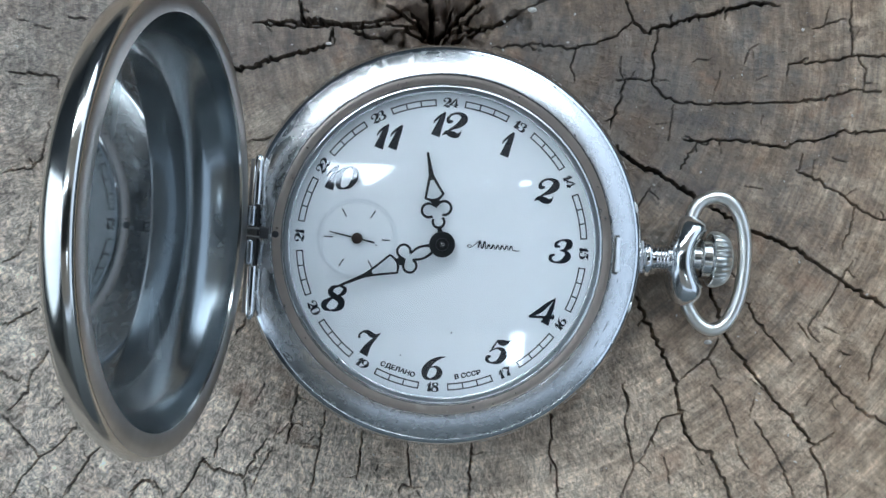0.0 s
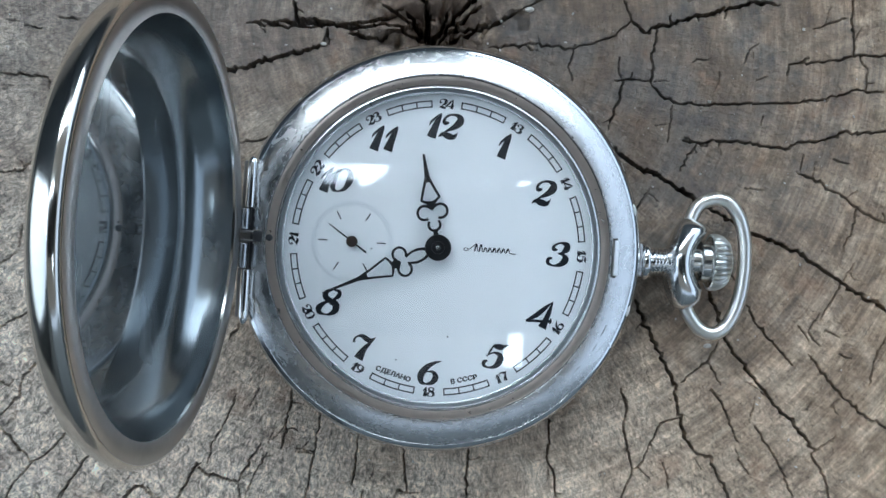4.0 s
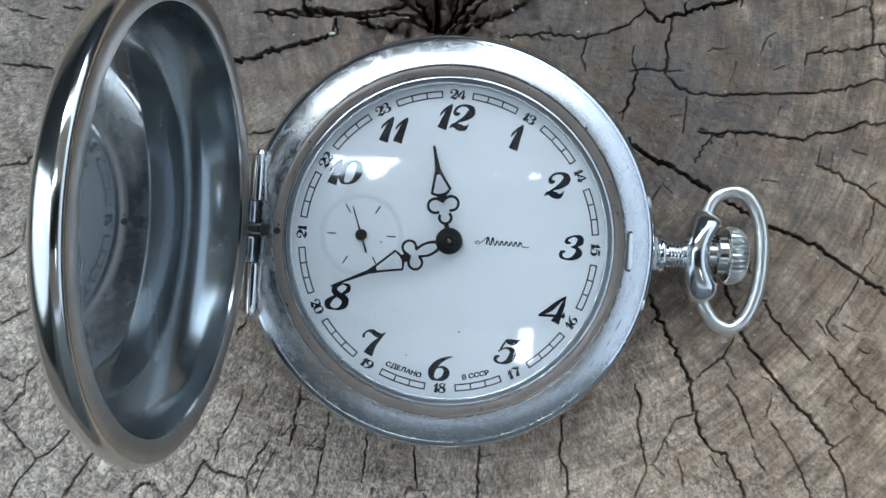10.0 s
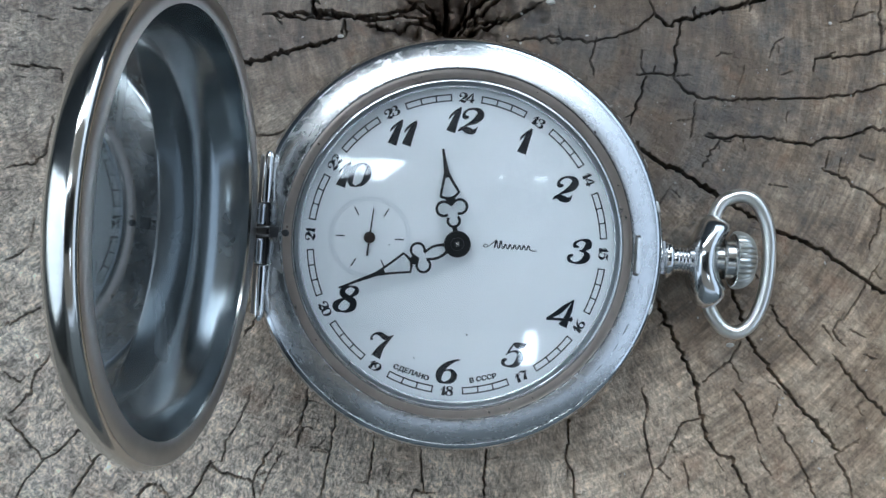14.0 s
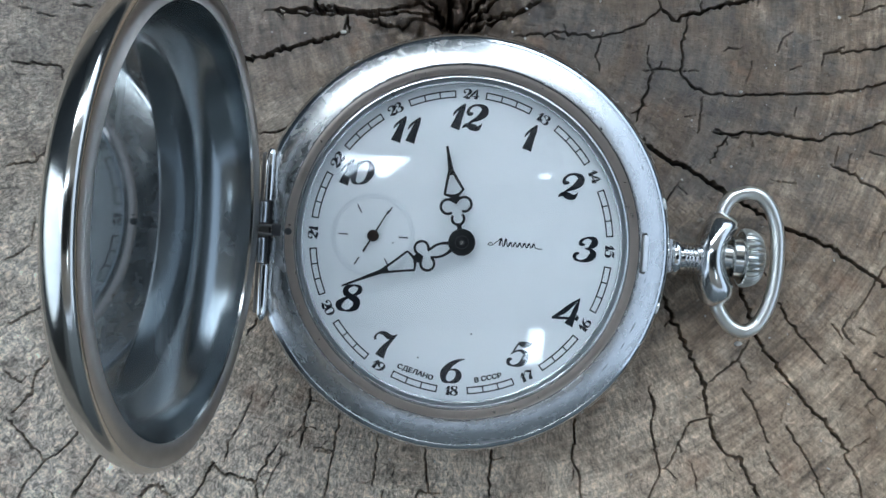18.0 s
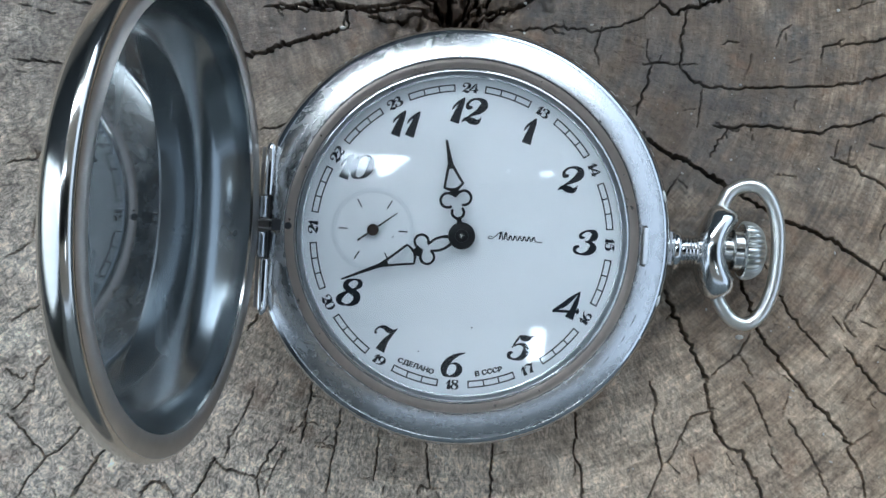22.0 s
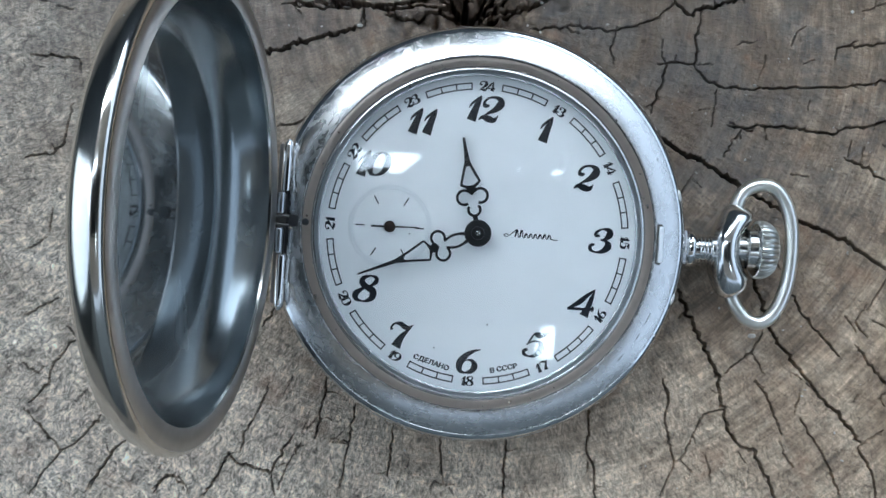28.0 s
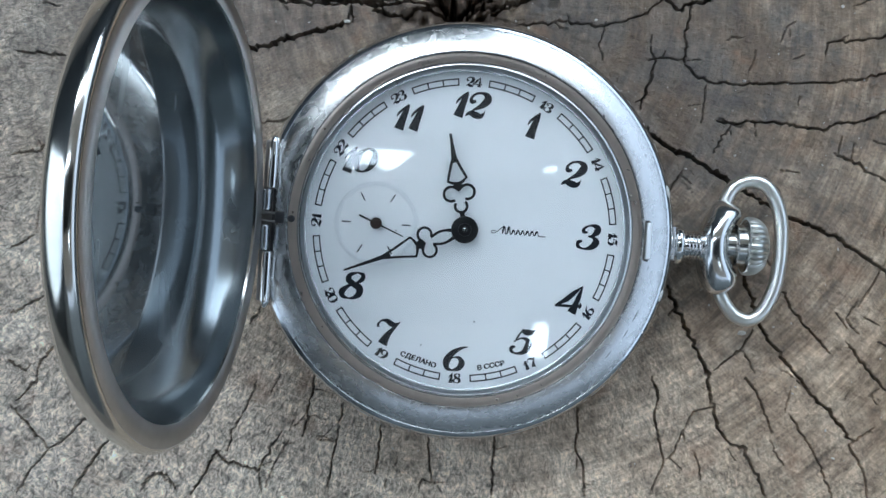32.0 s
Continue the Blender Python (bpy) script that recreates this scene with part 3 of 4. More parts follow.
split(0.30, -10.2, -24.4, -10.6, -28.1, -11.1, -31.1)
split(0.30, -15.1, -21.8, -15.8, -25.9, -16.5, -28.8, -17.1, -32.6)
split(0.38, -18.8, -18.4, -19.5, -22.1, -20.3, -26.2)
split(0.23, -18.4, -26.2, -16.2, -26.6)
split(0.45, -34.7, -33.6, -32.5, -30.3, -31.4, -28.0, -30.3, -29.4, -28.8, -29.7, -27.3, -30.1, -26.0, -30.7, -25.1, -28.8, -24.0, -27.0, -22.9, -25.5)
split(0.38, -26.0, -30.7, -25.4, -33.6)
split(0.30, -29.9, -28.1, -29.5, -25.8, -27.7, -22.9, -26.2, -19.2)
split(0.38, -27.1, -11.9, -25.3, -9.1)
split(0.38, -56.9, -21.7, -54.3, -19.1, -53.9, -16.9, -52.1, -14.6, -50.3, -13.2)
split(0.38, -57.6, -22.4, -54.6, -25.7, -52.8, -28.0, -50.6, -26.5, -48.8, -24.7, -47.7, -23.2)
split(0.38, -52.8, -28.0, -55.4, -30.9, -56.8, -33.5)
split(0.38, -49.8, -33.2, -47.3, -29.5, -45.8, -27.3, -44.0, -26.2)
split(0.30, -41.0, -33.2, -39.5, -31.0, -37.7, -31.1, -36.5, -33.2)
split(0.30, -57.7, -2.2, -54.7, -0.5)
split(0.30, -57.7, -10.6, -53.2, -8.3)
split(0.38, -57.7, 9.7, -54.0, 10.2, -52.6, 11.7, -52.2, 14.3, -51.5, 16.6)
split(0.30, -54.0, 3.2, -54.4, 0.2)
split(0.30, -25.9, 13.9, -23.6, 14.0, -21.8, 14.7)
split(0.23, -56.0, 30.0, -54.5, 29.6)
split(0.23, -53.7, 29.2, -51.5, 28.7)
split(0.23, -49.3, 30.2, -46.7, 30.0)
split(0.23, 18.3, 26.8, 17.5, 24.2, 17.9, 21.9)
split(0.23, 56.8, 20.9, 57.1, 23.5, 56.0, 25.1)
split(0.30, 39.3, -4.3, 38.1, -2.8, 37.0, -2.1)
split(0.23, 50.6, -8.8, 49.0, -11.1, 50.6, -13.0)
split(0.23, 59.6, -11.1, 57.7, -14.9, 57.0, -18.6)
split(0.23, 55.1, -2.1, 52.8, -5.8, 50.6, -9.6)
split(0.23, 25.4, 3.9, 26.5, 5.4, 28.0, 7.7)
split(0.23, -22.1, -26.6, -24.3, -30.3, -25.1, -32.7)
split(0.23, -6.5, -8.8, -8.0, -12.5)
split(0.23, -24.3, -20.6, -23.2, -18.4)
split(0.21, 39.3, -26.6, 40.1, -28.4, 41.0, -29.8)
split(0.21, 47.6, -10.3, 48.6, -11.5, 49.2, -12.5)
split(0.19, 53.1, -19.9, 51.8, -21.1)
split(0.21, 53.0, -14.1, 53.8, -14.5, 54.7, -14.7)
split(0.19, 28.0, -25.4, 28.5, -26.9)
split(0.24, 29.7, -28.3, 30.2, -29.8, 30.4, -31.6)
split(0.16, 41.9, -19.6, 41.7, -20.8, 41.2, -22.8)
split(0.19, 51.2, -10.9, 52.4, -11.5, 53.3, -11.9)
split(0.16, 49.3, -20.4, 48.7, -21.5)
split(0.29, 32.7, 14.4, 34.0, 13.9, 35.7, 13.4, 36.4, 14.2)
split(0.29, 34.4, 13.7, 32.7, 11.4, 32.1, 10.1)
split(0.24, 24.1, 25.2, 24.0, 23.3, 24.5, 22.0)
split(0.21, 33.7, 24.4, 34.4, 24.9, 36.0, 24.8)
split(0.21, 42.6, 26.9, 41.3, 25.9, 40.6, 24.3)
split(0.16, 42.3, 22.1, 43.9, 22.6)
split(0.19, 31.1, 18.6, 30.9, 17.3, 30.4, 14.0)
split(0.16, 43.1, 17.3, 42.8, 16.0)
split(0.16, 40.6, 7.9, 43.3, 7.5)
split(0.21, 49.9, 28.9, 51.9, 29.6, 54.2, 30.2)
split(0.16, 28.6, 21.9, 30.7, 21.9)
split(0.24, 46.4, 22.6, 46.6, 24.1, 49.2, 25.0)
split(0.16, 52.5, 11.7, 53.2, 11.3, 54.5, 11.1)
split(0.24, -50.2, -20.9, -49.5, -20.1)
split(0.29, -49.2, -32.7, -47.7, -30.1, -46.7, -28.6, -45.7, -27.2)
split(0.29, -57.9, -16.5, -57.0, -17.4, -55.8, -17.9, -55.1, -17.1)
split(0.35, -41.1, -32.7, -40.3, -31.7, -39.3, -31.2, -38.3, -30.9, -37.5, -31.9, -37.1, -32.7)
split(0.21, -40.3, -30.1, -39.8, -29.2)
split(0.19, -52.3, -31.7, -51.5, -32.7)
split(0.24, -18.5, -26.5, -17.7, -26.7, -16.3, -26.9)
split(0.21, -23.1, -27.0, -22.3, -27.2, -21.5, -27.0)
split(0.21, -19.5, -23.7, -18.7, -23.5, -18.2, -23.9)
split(0.19, -21.9, -25.5, -21.5, -24.2)
split(0.29, -5.5, -32.8, -5.1, -31.6, -4.4, -31.9, -3.1, -32.1)
split(0.19, -8.7, -30.1, -8.2, -28.8)
split(0.24, -9.9, -32.8, -9.6, -31.6)
split(0.16, -17.4, -32.8, -16.9, -31.6, -17.4, -31.2)
split(0.70, -18.4, 32.1, -18.2, 30.1, -14.4, 29.6, -11.0, 28.9, -7.0, 29.6, -2.6, 29.1, -1.1, 27.4)
split(0.47, -24.8, 29.5, -18.4, 29.2, -14.4, 29.9)
split(0.60, -11.5, 28.2, -9.0, 27.6, -4.5, 28.7, -0.6, 27.2)
split(0.90, -0.8, 32.1, -1.3, 29.1, -0.3, 26.9)
split(0.70, 0.2, 27.2, 1.9, 28.9, 3.9, 30.6, 5.9, 31.9)
split(0.66, 0.9, 27.1, 4.9, 28.7, 9.3, 30.0)
split(0.41, -14.2, 28.8, -14.1, 26.7)
split(0.60, -7.0, 32.1, -4.5, 30.6, -1.8, 28.9)
split(0.66, 1.9, 32.1, 0.9, 29.6, -0.1, 27.7)


def small_splits():
    """Twigs off the larger cracks, and fine checks between them, along the rays and across them."""
    rng = np.random.RandomState(5)
    for width, line in SPLITS[:]:
        for a, b in zip(line, line[1:]):
            if np.hypot(*(b - a)) < 1.5 or rng.rand() < 0.82:
                continue
            p = a + (b - a) * rng.uniform(0.1, 0.9)
            turn = math.atan2(*(b - a)[::-1]) + rng.choice((-1, 1)) * rng.uniform(0.7, 1.7)
            twig, long = [p], rng.uniform(0.6, 2.4)
            for j in range(4):
                turn += rng.normal(0, 0.3)
                twig.append(twig[-1] + long / 4 * np.array((math.cos(turn), math.sin(turn))))
            SPLITS.append((rng.uniform(0.05, 0.5 * width), np.array(twig)))
    for k in range(24):
        x, y = rng.uniform(-64, 64), rng.uniform(-42, 40)
        away = np.array([x - PITH[0], y - PITH[1]])
        a = math.atan2(away[1], away[0]) + rng.normal(0, 0.25) + (math.pi / 2 if rng.rand() < 0.3 else 0)
        long = rng.uniform(1.0, 4.0)
        line = [(x, y)]
        for j in range(4):
            a += rng.normal(0, 0.2)
            line.append((line[-1][0] + math.cos(a) * long / 4, line[-1][1] + math.sin(a) * long / 4))
        SPLITS.append((rng.uniform(0.02, 0.07), np.array(line)))


def cut_face():
    fine_x, fine_y = np.arange(-72, 72.01, STEP), np.arange(-46, 48.01, STEP)
    outer = lambda a: np.concatenate([a[0] - np.cumsum(np.full(60, 2.2))[::-1], a, a[-1] + np.cumsum(np.full(60, 2.2))])  # noqa: E731
    xs, ys = outer(fine_x), outer(fine_y)
    gx, gy = np.meshgrid(xs, ys)
    dx, dy = gx - PITH[0], gy - PITH[1]
    rad, turn = np.hypot(dx, dy), np.arctan2(dx, -dy) * 30
    h = 0.34 * lattice((gx, gy), 9.0, 1) + 0.22 * lattice((gx, gy), 3.1, 2)
    h += 0.22 * lattice((rad, turn * 0.16), 0.9, 3) + 0.12 * lattice((rad * 0.25, turn), 0.8, 4)
    h += 0.16 * lattice((gx, gy), 0.85, 6) + 0.12 * lattice((gx, gy), 0.4, 7)
    h -= 0.12
    deep = np.zeros_like(h)
    rng = np.random.RandomState(9)
    rough = 0.55 + 0.9 * (lattice((gx, gy), 0.33, 8) + 0.5)
    for width, line in SPLITS:
        # roughen the line
        pts = [line[0]]
        for a, b in zip(line, line[1:]):
            n = max(1, int(np.hypot(*(b - a)) / 0.42))
            for k in range(1, n + 1):
                wob = rng.normal(0, min(0.15, 0.25 * width + 0.06), 2) if k < n else 0
                pts.append(a + (b - a) * k / n + wob)
        depth = min(6.0, 1.2 + 6.0 * width)
        for k, (a, b) in enumerate(zip(pts, pts[1:])):
            w = width * (0.75 + 0.5 * rng.rand()) * min(1.0, 0.45 + 0.25 * min(k, len(pts) - 2 - k)) / 2
            pad = w + 0.3
            i0, i1 = np.searchsorted(xs, (min(a[0], b[0]) - pad, max(a[0], b[0]) + pad))
            j0, j1 = np.searchsorted(ys, (min(a[1], b[1]) - pad, max(a[1], b[1]) + pad))
            if i1 <= i0 or j1 <= j0:
                continue
            px, py = gx[j0:j1, i0:i1], gy[j0:j1, i0:i1]
            ab = b - a
            t = np.clip(((px - a[0]) * ab[0] + (py - a[1]) * ab[1]) / max(ab @ ab, 1e-9), 0, 1)
            dist = np.hypot(px - a[0] - t * ab[0], py - a[1] - t * ab[1]) / rough[j0:j1, i0:i1]
            cut = depth * np.clip((0.5 * w + 0.04 - dist) / 0.08, 0, 1)
            deep[j0:j1, i0:i1] = np.maximum(deep[j0:j1, i0:i1], cut)
    h -= deep
    # splintered hollow at the heart
    torn = np.clip(1.25 - np.hypot(dx * 0.75, dy + 0.5) / 6.0 + 1.1 * lattice((gx, gy), 1.7, 12), 0, 1)
    h -= torn * (1.6 + 3.6 * np.maximum(lattice((gx * 1.6, gy * 0.7), 1.3, 13) + 0.35, 0) ** 0.8)
    # the rim of the trunk: beyond it the face turns down
    over = np.maximum(rad - 150, 0)
    keep = np.where(rad > 150, 150 / np.maximum(rad, 1), 1.0)
    gx, gy = PITH[0] + dx * keep, PITH[1] + dy * keep
    h = h - np.minimum(over * 1.5, 25)
    ny, nx = gx.shape
    me = bpy.data.meshes.new("cut_face")
    co = np.stack([gx, gy, h], -1).reshape(-1, 3) * 0.001
    j, i = np.meshgrid(np.arange(ny - 1), np.arange(nx - 1), indexing="ij")
    k = (j * nx + i).ravel()
    quads = np.stack([k, k + 1, k + nx + 1, k + nx], 1)
    me.vertices.add(len(co))
    me.vertices.foreach_set("co", co.ravel())
    me.loops.add(quads.size)
    me.loops.foreach_set("vertex_index", quads.ravel().astype(np.int32))
    me.polygons.add(len(quads))
    me.polygons.foreach_set("loop_start", (np.arange(len(quads)) * 4).astype(np.int32))
    me.update(calc_edges=True)
    # crisp edges where a crack drops away
    q = h.ravel()[quads]
    me.polygons.foreach_set("use_smooth", (q.max(1) - q.min(1) < 0.14) | (np.abs(co[quads[:, 0], 0]) > 0.071))
    me.materials.append(WOOD)
    return me


def stump():
    small_splits()
    top = tagged(new("tree_stump"), "weathered grey-brown stump, cracked end grain upwards", "tree stump", kind="structure")
    face = new("cut_face", cut_face())
    face.parent = top
    n = 220
    prof = [(149, -3), (152, -8), (153, -60), (155, -250), (163, -400), (175, -455)]

    def gnarl(x, y, z):
        k = 1 + 0.05 * noise.noise((x * 0.02, y * 0.02, z * 0.006)) + 0.015 * noise.noise((x * 0.1, y * 0.1, z * 0.02))
        return (x * k + PITH[0], y * k + PITH[1], z)

    part("bark", lathe(prof, n, shape=gnarl), BARK, top, "rough brown bark")


stump()

# ---- pocket watch ----
watch = tagged(new("pocket_watch"), "silver hunter pocket watch, lid open, white dial, lying on cracked wood", "pocket watch")
watch.matrix_basis = pose(0.00013, -0.00005, 0, 0, 0, -3.7)
FLAT = -22.75  # the hinge side of the case is cut flat


def flat_side(x, y, z):
    return (max(x, FLAT), y, z)


def case():
    prof = [(0, 0.0), (17, 0.05), (21.5, 0.6), (24.0, 2.0), (25.1, 4.0), (25.35, 5.8), (25.2, 7.4), (24.8, 8.2), (24.45, 8.55), (24.1, 8.75)]
    prof += [(21.25, 10.02), (21.12, 10.03), (21.07, 9.97), (21.06, 9.5), (21.05, 6.8), (0, 6.8)]
    body = part("case_body", lathe(prof, 240, shape=flat_side), SATIN, watch, "satin nickel case with a scratched bevel", sharp=28)
    edge = [(25.02, 7.95), (24.93, 8.25), (24.7, 8.52), (24.42, 8.68), (24.22, 8.76), (24.2, 8.6), (24.6, 7.95)]
    part("case_edge", lathe(edge, 240, True, lambda x, y, z: (max(x, FLAT - 0.05), y, z)), BEAD, watch, "polished worn edge of the case", sharp=80)
    ring = [(21.03, 9.74), (20.95, 9.76), (20.4, 9.7), (19.97, 9.64), (19.88, 9.5), (19.87, 8.6), (21.03, 8.6)]
    part("inner_ring", lathe(ring, 200, True), RING, watch, "brownish polished step ring")
    for r0, r1, z in ((19.86, 19.95, 9.6), (20.97, 21.09, 9.78)):
        part("joint_line", lathe([(r0, z), (r1, z + 0.03), (r1, z - 0.3), (r0, z - 0.3)], 200, True), DARK, watch, "dark grimy joint")
    # the seat's blue-grey also paints the shadow line at the dial's edge
    seat = [(19.5, 9.44), (19.4, 9.43), (19.08, 9.40), (19.06, 9.37), (19.2, 9.36), (19.32, 9.3), (19.32, 8.4), (19.5, 8.4)]
    part("crystal_seat", lathe(seat, 200, True), SEAT, watch, "crystal seat, blue-grey for the shadow line round the dial")
    lip = [(19.87, 9.56), (19.82, 9.66), (19.7, 9.74), (19.58, 9.79), (19.52, 9.79), (19.51, 9.75), (19.51, 8.4), (19.87, 8.4)]
    part("crystal_lip", lathe(lip, 200, True), CHROME, watch, "thin bright lip round the crystal", sharp=60)
    wall = [(19.28, 9.2), (19.05, 7.6), (19.28, 7.55)]
    part("dial_edge", lathe(wall, 160, True), EDGE, watch)
    # spring catch by the pendant
    bm = box(0, 0, 0, 0.72, 4.3, 0.5, 0.1)
    bmesh.ops.rotate(bm, verts=bm.verts, matrix=Matrix.Rotation(radians(21), 3, "Y"))
    bmesh.ops.translate(bm, verts=bm.verts, vec=(21.72, 0.1, 9.86))
    catch = part("lid_catch", bm, PLATE, watch, "bright lid catch")
    # dark strips laid on the bevel paint the slot's shade
    part("catch_slot_shade", box(21.3, 0.1, 9.84, 0.18, 4.7, 0.44, 0.05), DARK, catch)
    for y in (-2.2, 2.4):
        part("catch_slot_shade", box(21.62, y, 9.8, 0.5, 0.28, 0.36, 0.08), DARK, catch)
    return body


def crystal():
    """Domed glass, 0.9 mm thick."""
    rise, edge, z0 = 1.55, 19.28, 9.3
    big = (edge**2 + rise**2) / (2 * rise)
    out = [(0 if k == 0 else edge * k / 28, z0 + rise - big + math.sqrt(big**2 - (edge * k / 28) ** 2)) for k in range(29)]
    inside = [(r * 0.985, z - 0.8) for r, z in out[::-1]]
    ob = part("crystal", lathe(out + inside, 160), GLASS, watch, "clear domed watch crystal with sky reflections", sharp=60)
    ob.visible_shadow = False
    return ob


case()
crystal()


def wear_marks():
    """Bright chips on the edge beside the pendant, dark nicks and dashes on the bevel."""
    for a in (75.5, 104.8):
        bm = bmesh.new()
        bmesh.ops.create_icosphere(bm, subdivisions=2, radius=1, matrix=Matrix.Rotation(radians(90 - a), 4, "Z") @ Matrix.Translation((24.72, 0, 8.48)) @ Matrix.Diagonal((0.22, 0.75, 0.16, 1)))
        part("edge_chip", bm, PLATE, watch, "bright worn chip")
    for a, r, long, wide in ((113, 22.7, 1.5, 0.13), (119, 22.75, 0.9, 0.1), (127.3, 22.6, 1.1, 0.1), (-21.4, 22.1, 0.45, 0.16), (-51.4, 21.8, 0.5, 0.13), (47, 21.25, 0.35, 0.3), (98, 22.2, 0.5, 0.08), (64, 23.3, 0.5, 0.08)):
        bm = bmesh.new()
        half = math.degrees(long / r) / 2
        ribbon(bm, [(r * math.sin(radians(a + k * half)), r * math.cos(radians(a + k * half)), wide * (1 - 0.6 * abs(k))) for k in (-1, -0.4, 0.3, 1)], 10.15 - (r - 20.95) * 0.444 + 0.02, 0.05)
        part("nick", bm, DARK, watch)
    # rust spots on the step ring
    for a, r, d in ((-58, 20.45, 0.2), (-44, 20.75, 0.11), (-88, 20.5, 0.2), (-128, 20.4, 0.14), (150, 20.5, 0.12), (24, 20.6, 0.12), (-16, 20.5, 0.1)):
        bm = bmesh.new()
        plate(bm, [(r * math.sin(radians(a)) + d * (0.7 + 0.3 * math.sin(k * 2.3 + a)) * math.cos(k * 0.7), r * math.cos(radians(a)) + d * (0.7 + 0.3 * math.cos(k * 1.7)) * math.sin(k * 0.7)) for k in range(9)], 9.75, 0.06)
        part("rust_spot", bm, RUST, watch)


wear_marks()

DIAL_Z = 7.5
dial = part("dial", lathe([(0, DIAL_Z - 0.35), (19.1, DIAL_Z - 0.35), (19.1, DIAL_Z), (15.6, DIAL_Z), (0, DIAL_Z)], 160), ENAMEL, watch, "white lacquered dial with black print")
INK_Z = DIAL_Z + 0.03
SUB = (-10.62, 0.11)


def clock(a, r):
    """The place on the dial at a clockwise angle from twelve."""
    return (r * math.sin(radians(a)), r * math.cos(radians(a)))


# pen strokes of the italic figures: rows of x, y, width, in heights of the figure
FIGURES = {
    "0": [[(0.36, 0.97, 0.05), (0.12, 0.80, 0.17), (0.05, 0.45, 0.25), (0.14, 0.12, 0.15), (0.34, 0.03, 0.05)],
          [(0.36, 0.97, 0.05), (0.58, 0.85, 0.17), (0.66, 0.52, 0.25), (0.56, 0.17, 0.15), (0.34, 0.03, 0.05)]],
    "1": [[(0.44, 1.0, 0.06), (0.40, 0.80, 0.18), (0.35, 0.42, 0.25), (0.31, 0.0, 0.34)],
          [(0.45, 0.99, 0.05), (0.30, 0.84, 0.08), (0.16, 0.64, 0.08), (0.12, 0.5, 0.03)]],
    "2": [[(0.30, 0.64, 0.08), (0.15, 0.62, 0.15), (0.10, 0.77, 0.10), (0.22, 0.93, 0.08), (0.45, 0.97, 0.10), (0.66, 0.86, 0.22), (0.69, 0.68, 0.28), (0.55, 0.48, 0.20), (0.30, 0.30, 0.08), (0.05, 0.06, 0.04)],
          [(0.05, 0.05, 0.04), (0.18, 0.16, 0.15), (0.40, 0.10, 0.24), (0.60, 0.07, 0.18), (0.70, 0.20, 0.05), (0.70, 0.28, 0.02)]],
    "3": [[(0.30, 0.68, 0.06), (0.14, 0.70, 0.13), (0.14, 0.84, 0.10), (0.34, 0.96, 0.07), (0.58, 0.90, 0.20), (0.62, 0.72, 0.24), (0.48, 0.56, 0.09), (0.34, 0.53, 0.05)],
          [(0.36, 0.53, 0.05), (0.56, 0.48, 0.12), (0.68, 0.30, 0.26), (0.56, 0.10, 0.18), (0.30, 0.03, 0.07), (0.08, 0.12, 0.12), (0.05, 0.28, 0.13), (0.18, 0.34, 0.07)]],
    "4": [[(0.66, 1.0, 0.02), (0.42, 0.72, 0.14), (0.20, 0.46, 0.16), (-0.10, 0.25, 0.04)],
          [(0.66, 1.0, 0.02), (0.62, 0.62, 0.15), (0.58, 0.30, 0.19), (0.52, 0.0, 0.30)],
          [(-0.10, 0.25, 0.09), (0.3, 0.25, 0.09), (0.62, 0.25, 0.09), (0.76, 0.27, 0.10)],
          [(0.72, 0.38, 0.05), (0.76, 0.27, 0.08), (0.74, 0.17, 0.04)]],
    "5": [[(0.26, 0.98, 0.05), (0.36, 0.90, 0.20), (0.55, 0.88, 0.20), (0.72, 0.96, 0.05), (0.80, 0.99, 0.02)],
          [(0.27, 0.98, 0.05), (0.18, 0.75, 0.07), (0.12, 0.54, 0.06)],
          [(0.12, 0.54, 0.05), (0.32, 0.64, 0.07), (0.55, 0.56, 0.18), (0.62, 0.34, 0.26), (0.50, 0.10, 0.17), (0.26, 0.03, 0.07), (0.06, 0.12, 0.12), (0.05, 0.26, 0.13), (0.16, 0.30, 0.06)]],
    "6": [[(0.72, 0.99, 0.03), (0.50, 0.92, 0.10), (0.24, 0.72, 0.20), (0.10, 0.40, 0.25), (0.18, 0.12, 0.16), (0.38, 0.03, 0.06)],
          [(0.38, 0.03, 0.06), (0.60, 0.13, 0.18), (0.66, 0.34, 0.22), (0.52, 0.53, 0.12), (0.32, 0.54, 0.05), (0.18, 0.44, 0.04)]],
    "7": [[(0.10, 0.68, 0.10), (0.06, 0.80, 0.08), (0.16, 0.95, 0.07), (0.36, 0.95, 0.16), (0.56, 0.83, 0.20), (0.72, 0.82, 0.12), (0.86, 0.93, 0.03)],
          [(0.86, 0.94, 0.03), (0.68, 0.66, 0.12), (0.52, 0.38, 0.22), (0.42, 0.0, 0.36)]],
    "8": [[(0.40, 0.97, 0.05), (0.20, 0.88, 0.14), (0.18, 0.70, 0.19), (0.38, 0.55, 0.19), (0.60, 0.42, 0.23), (0.64, 0.20, 0.21), (0.50, 0.06, 0.11), (0.34, 0.03, 0.05)],
          [(0.40, 0.97, 0.05), (0.60, 0.90, 0.12), (0.62, 0.74, 0.15), (0.48, 0.60, 0.08), (0.24, 0.48, 0.10), (0.07, 0.28, 0.20), (0.14, 0.10, 0.14), (0.34, 0.03, 0.05)]],
}


FIGURES["9"] = [[(0.74 - px, 1 - py, pw) for px, py, pw in stroke] for stroke in FIGURES["6"]]


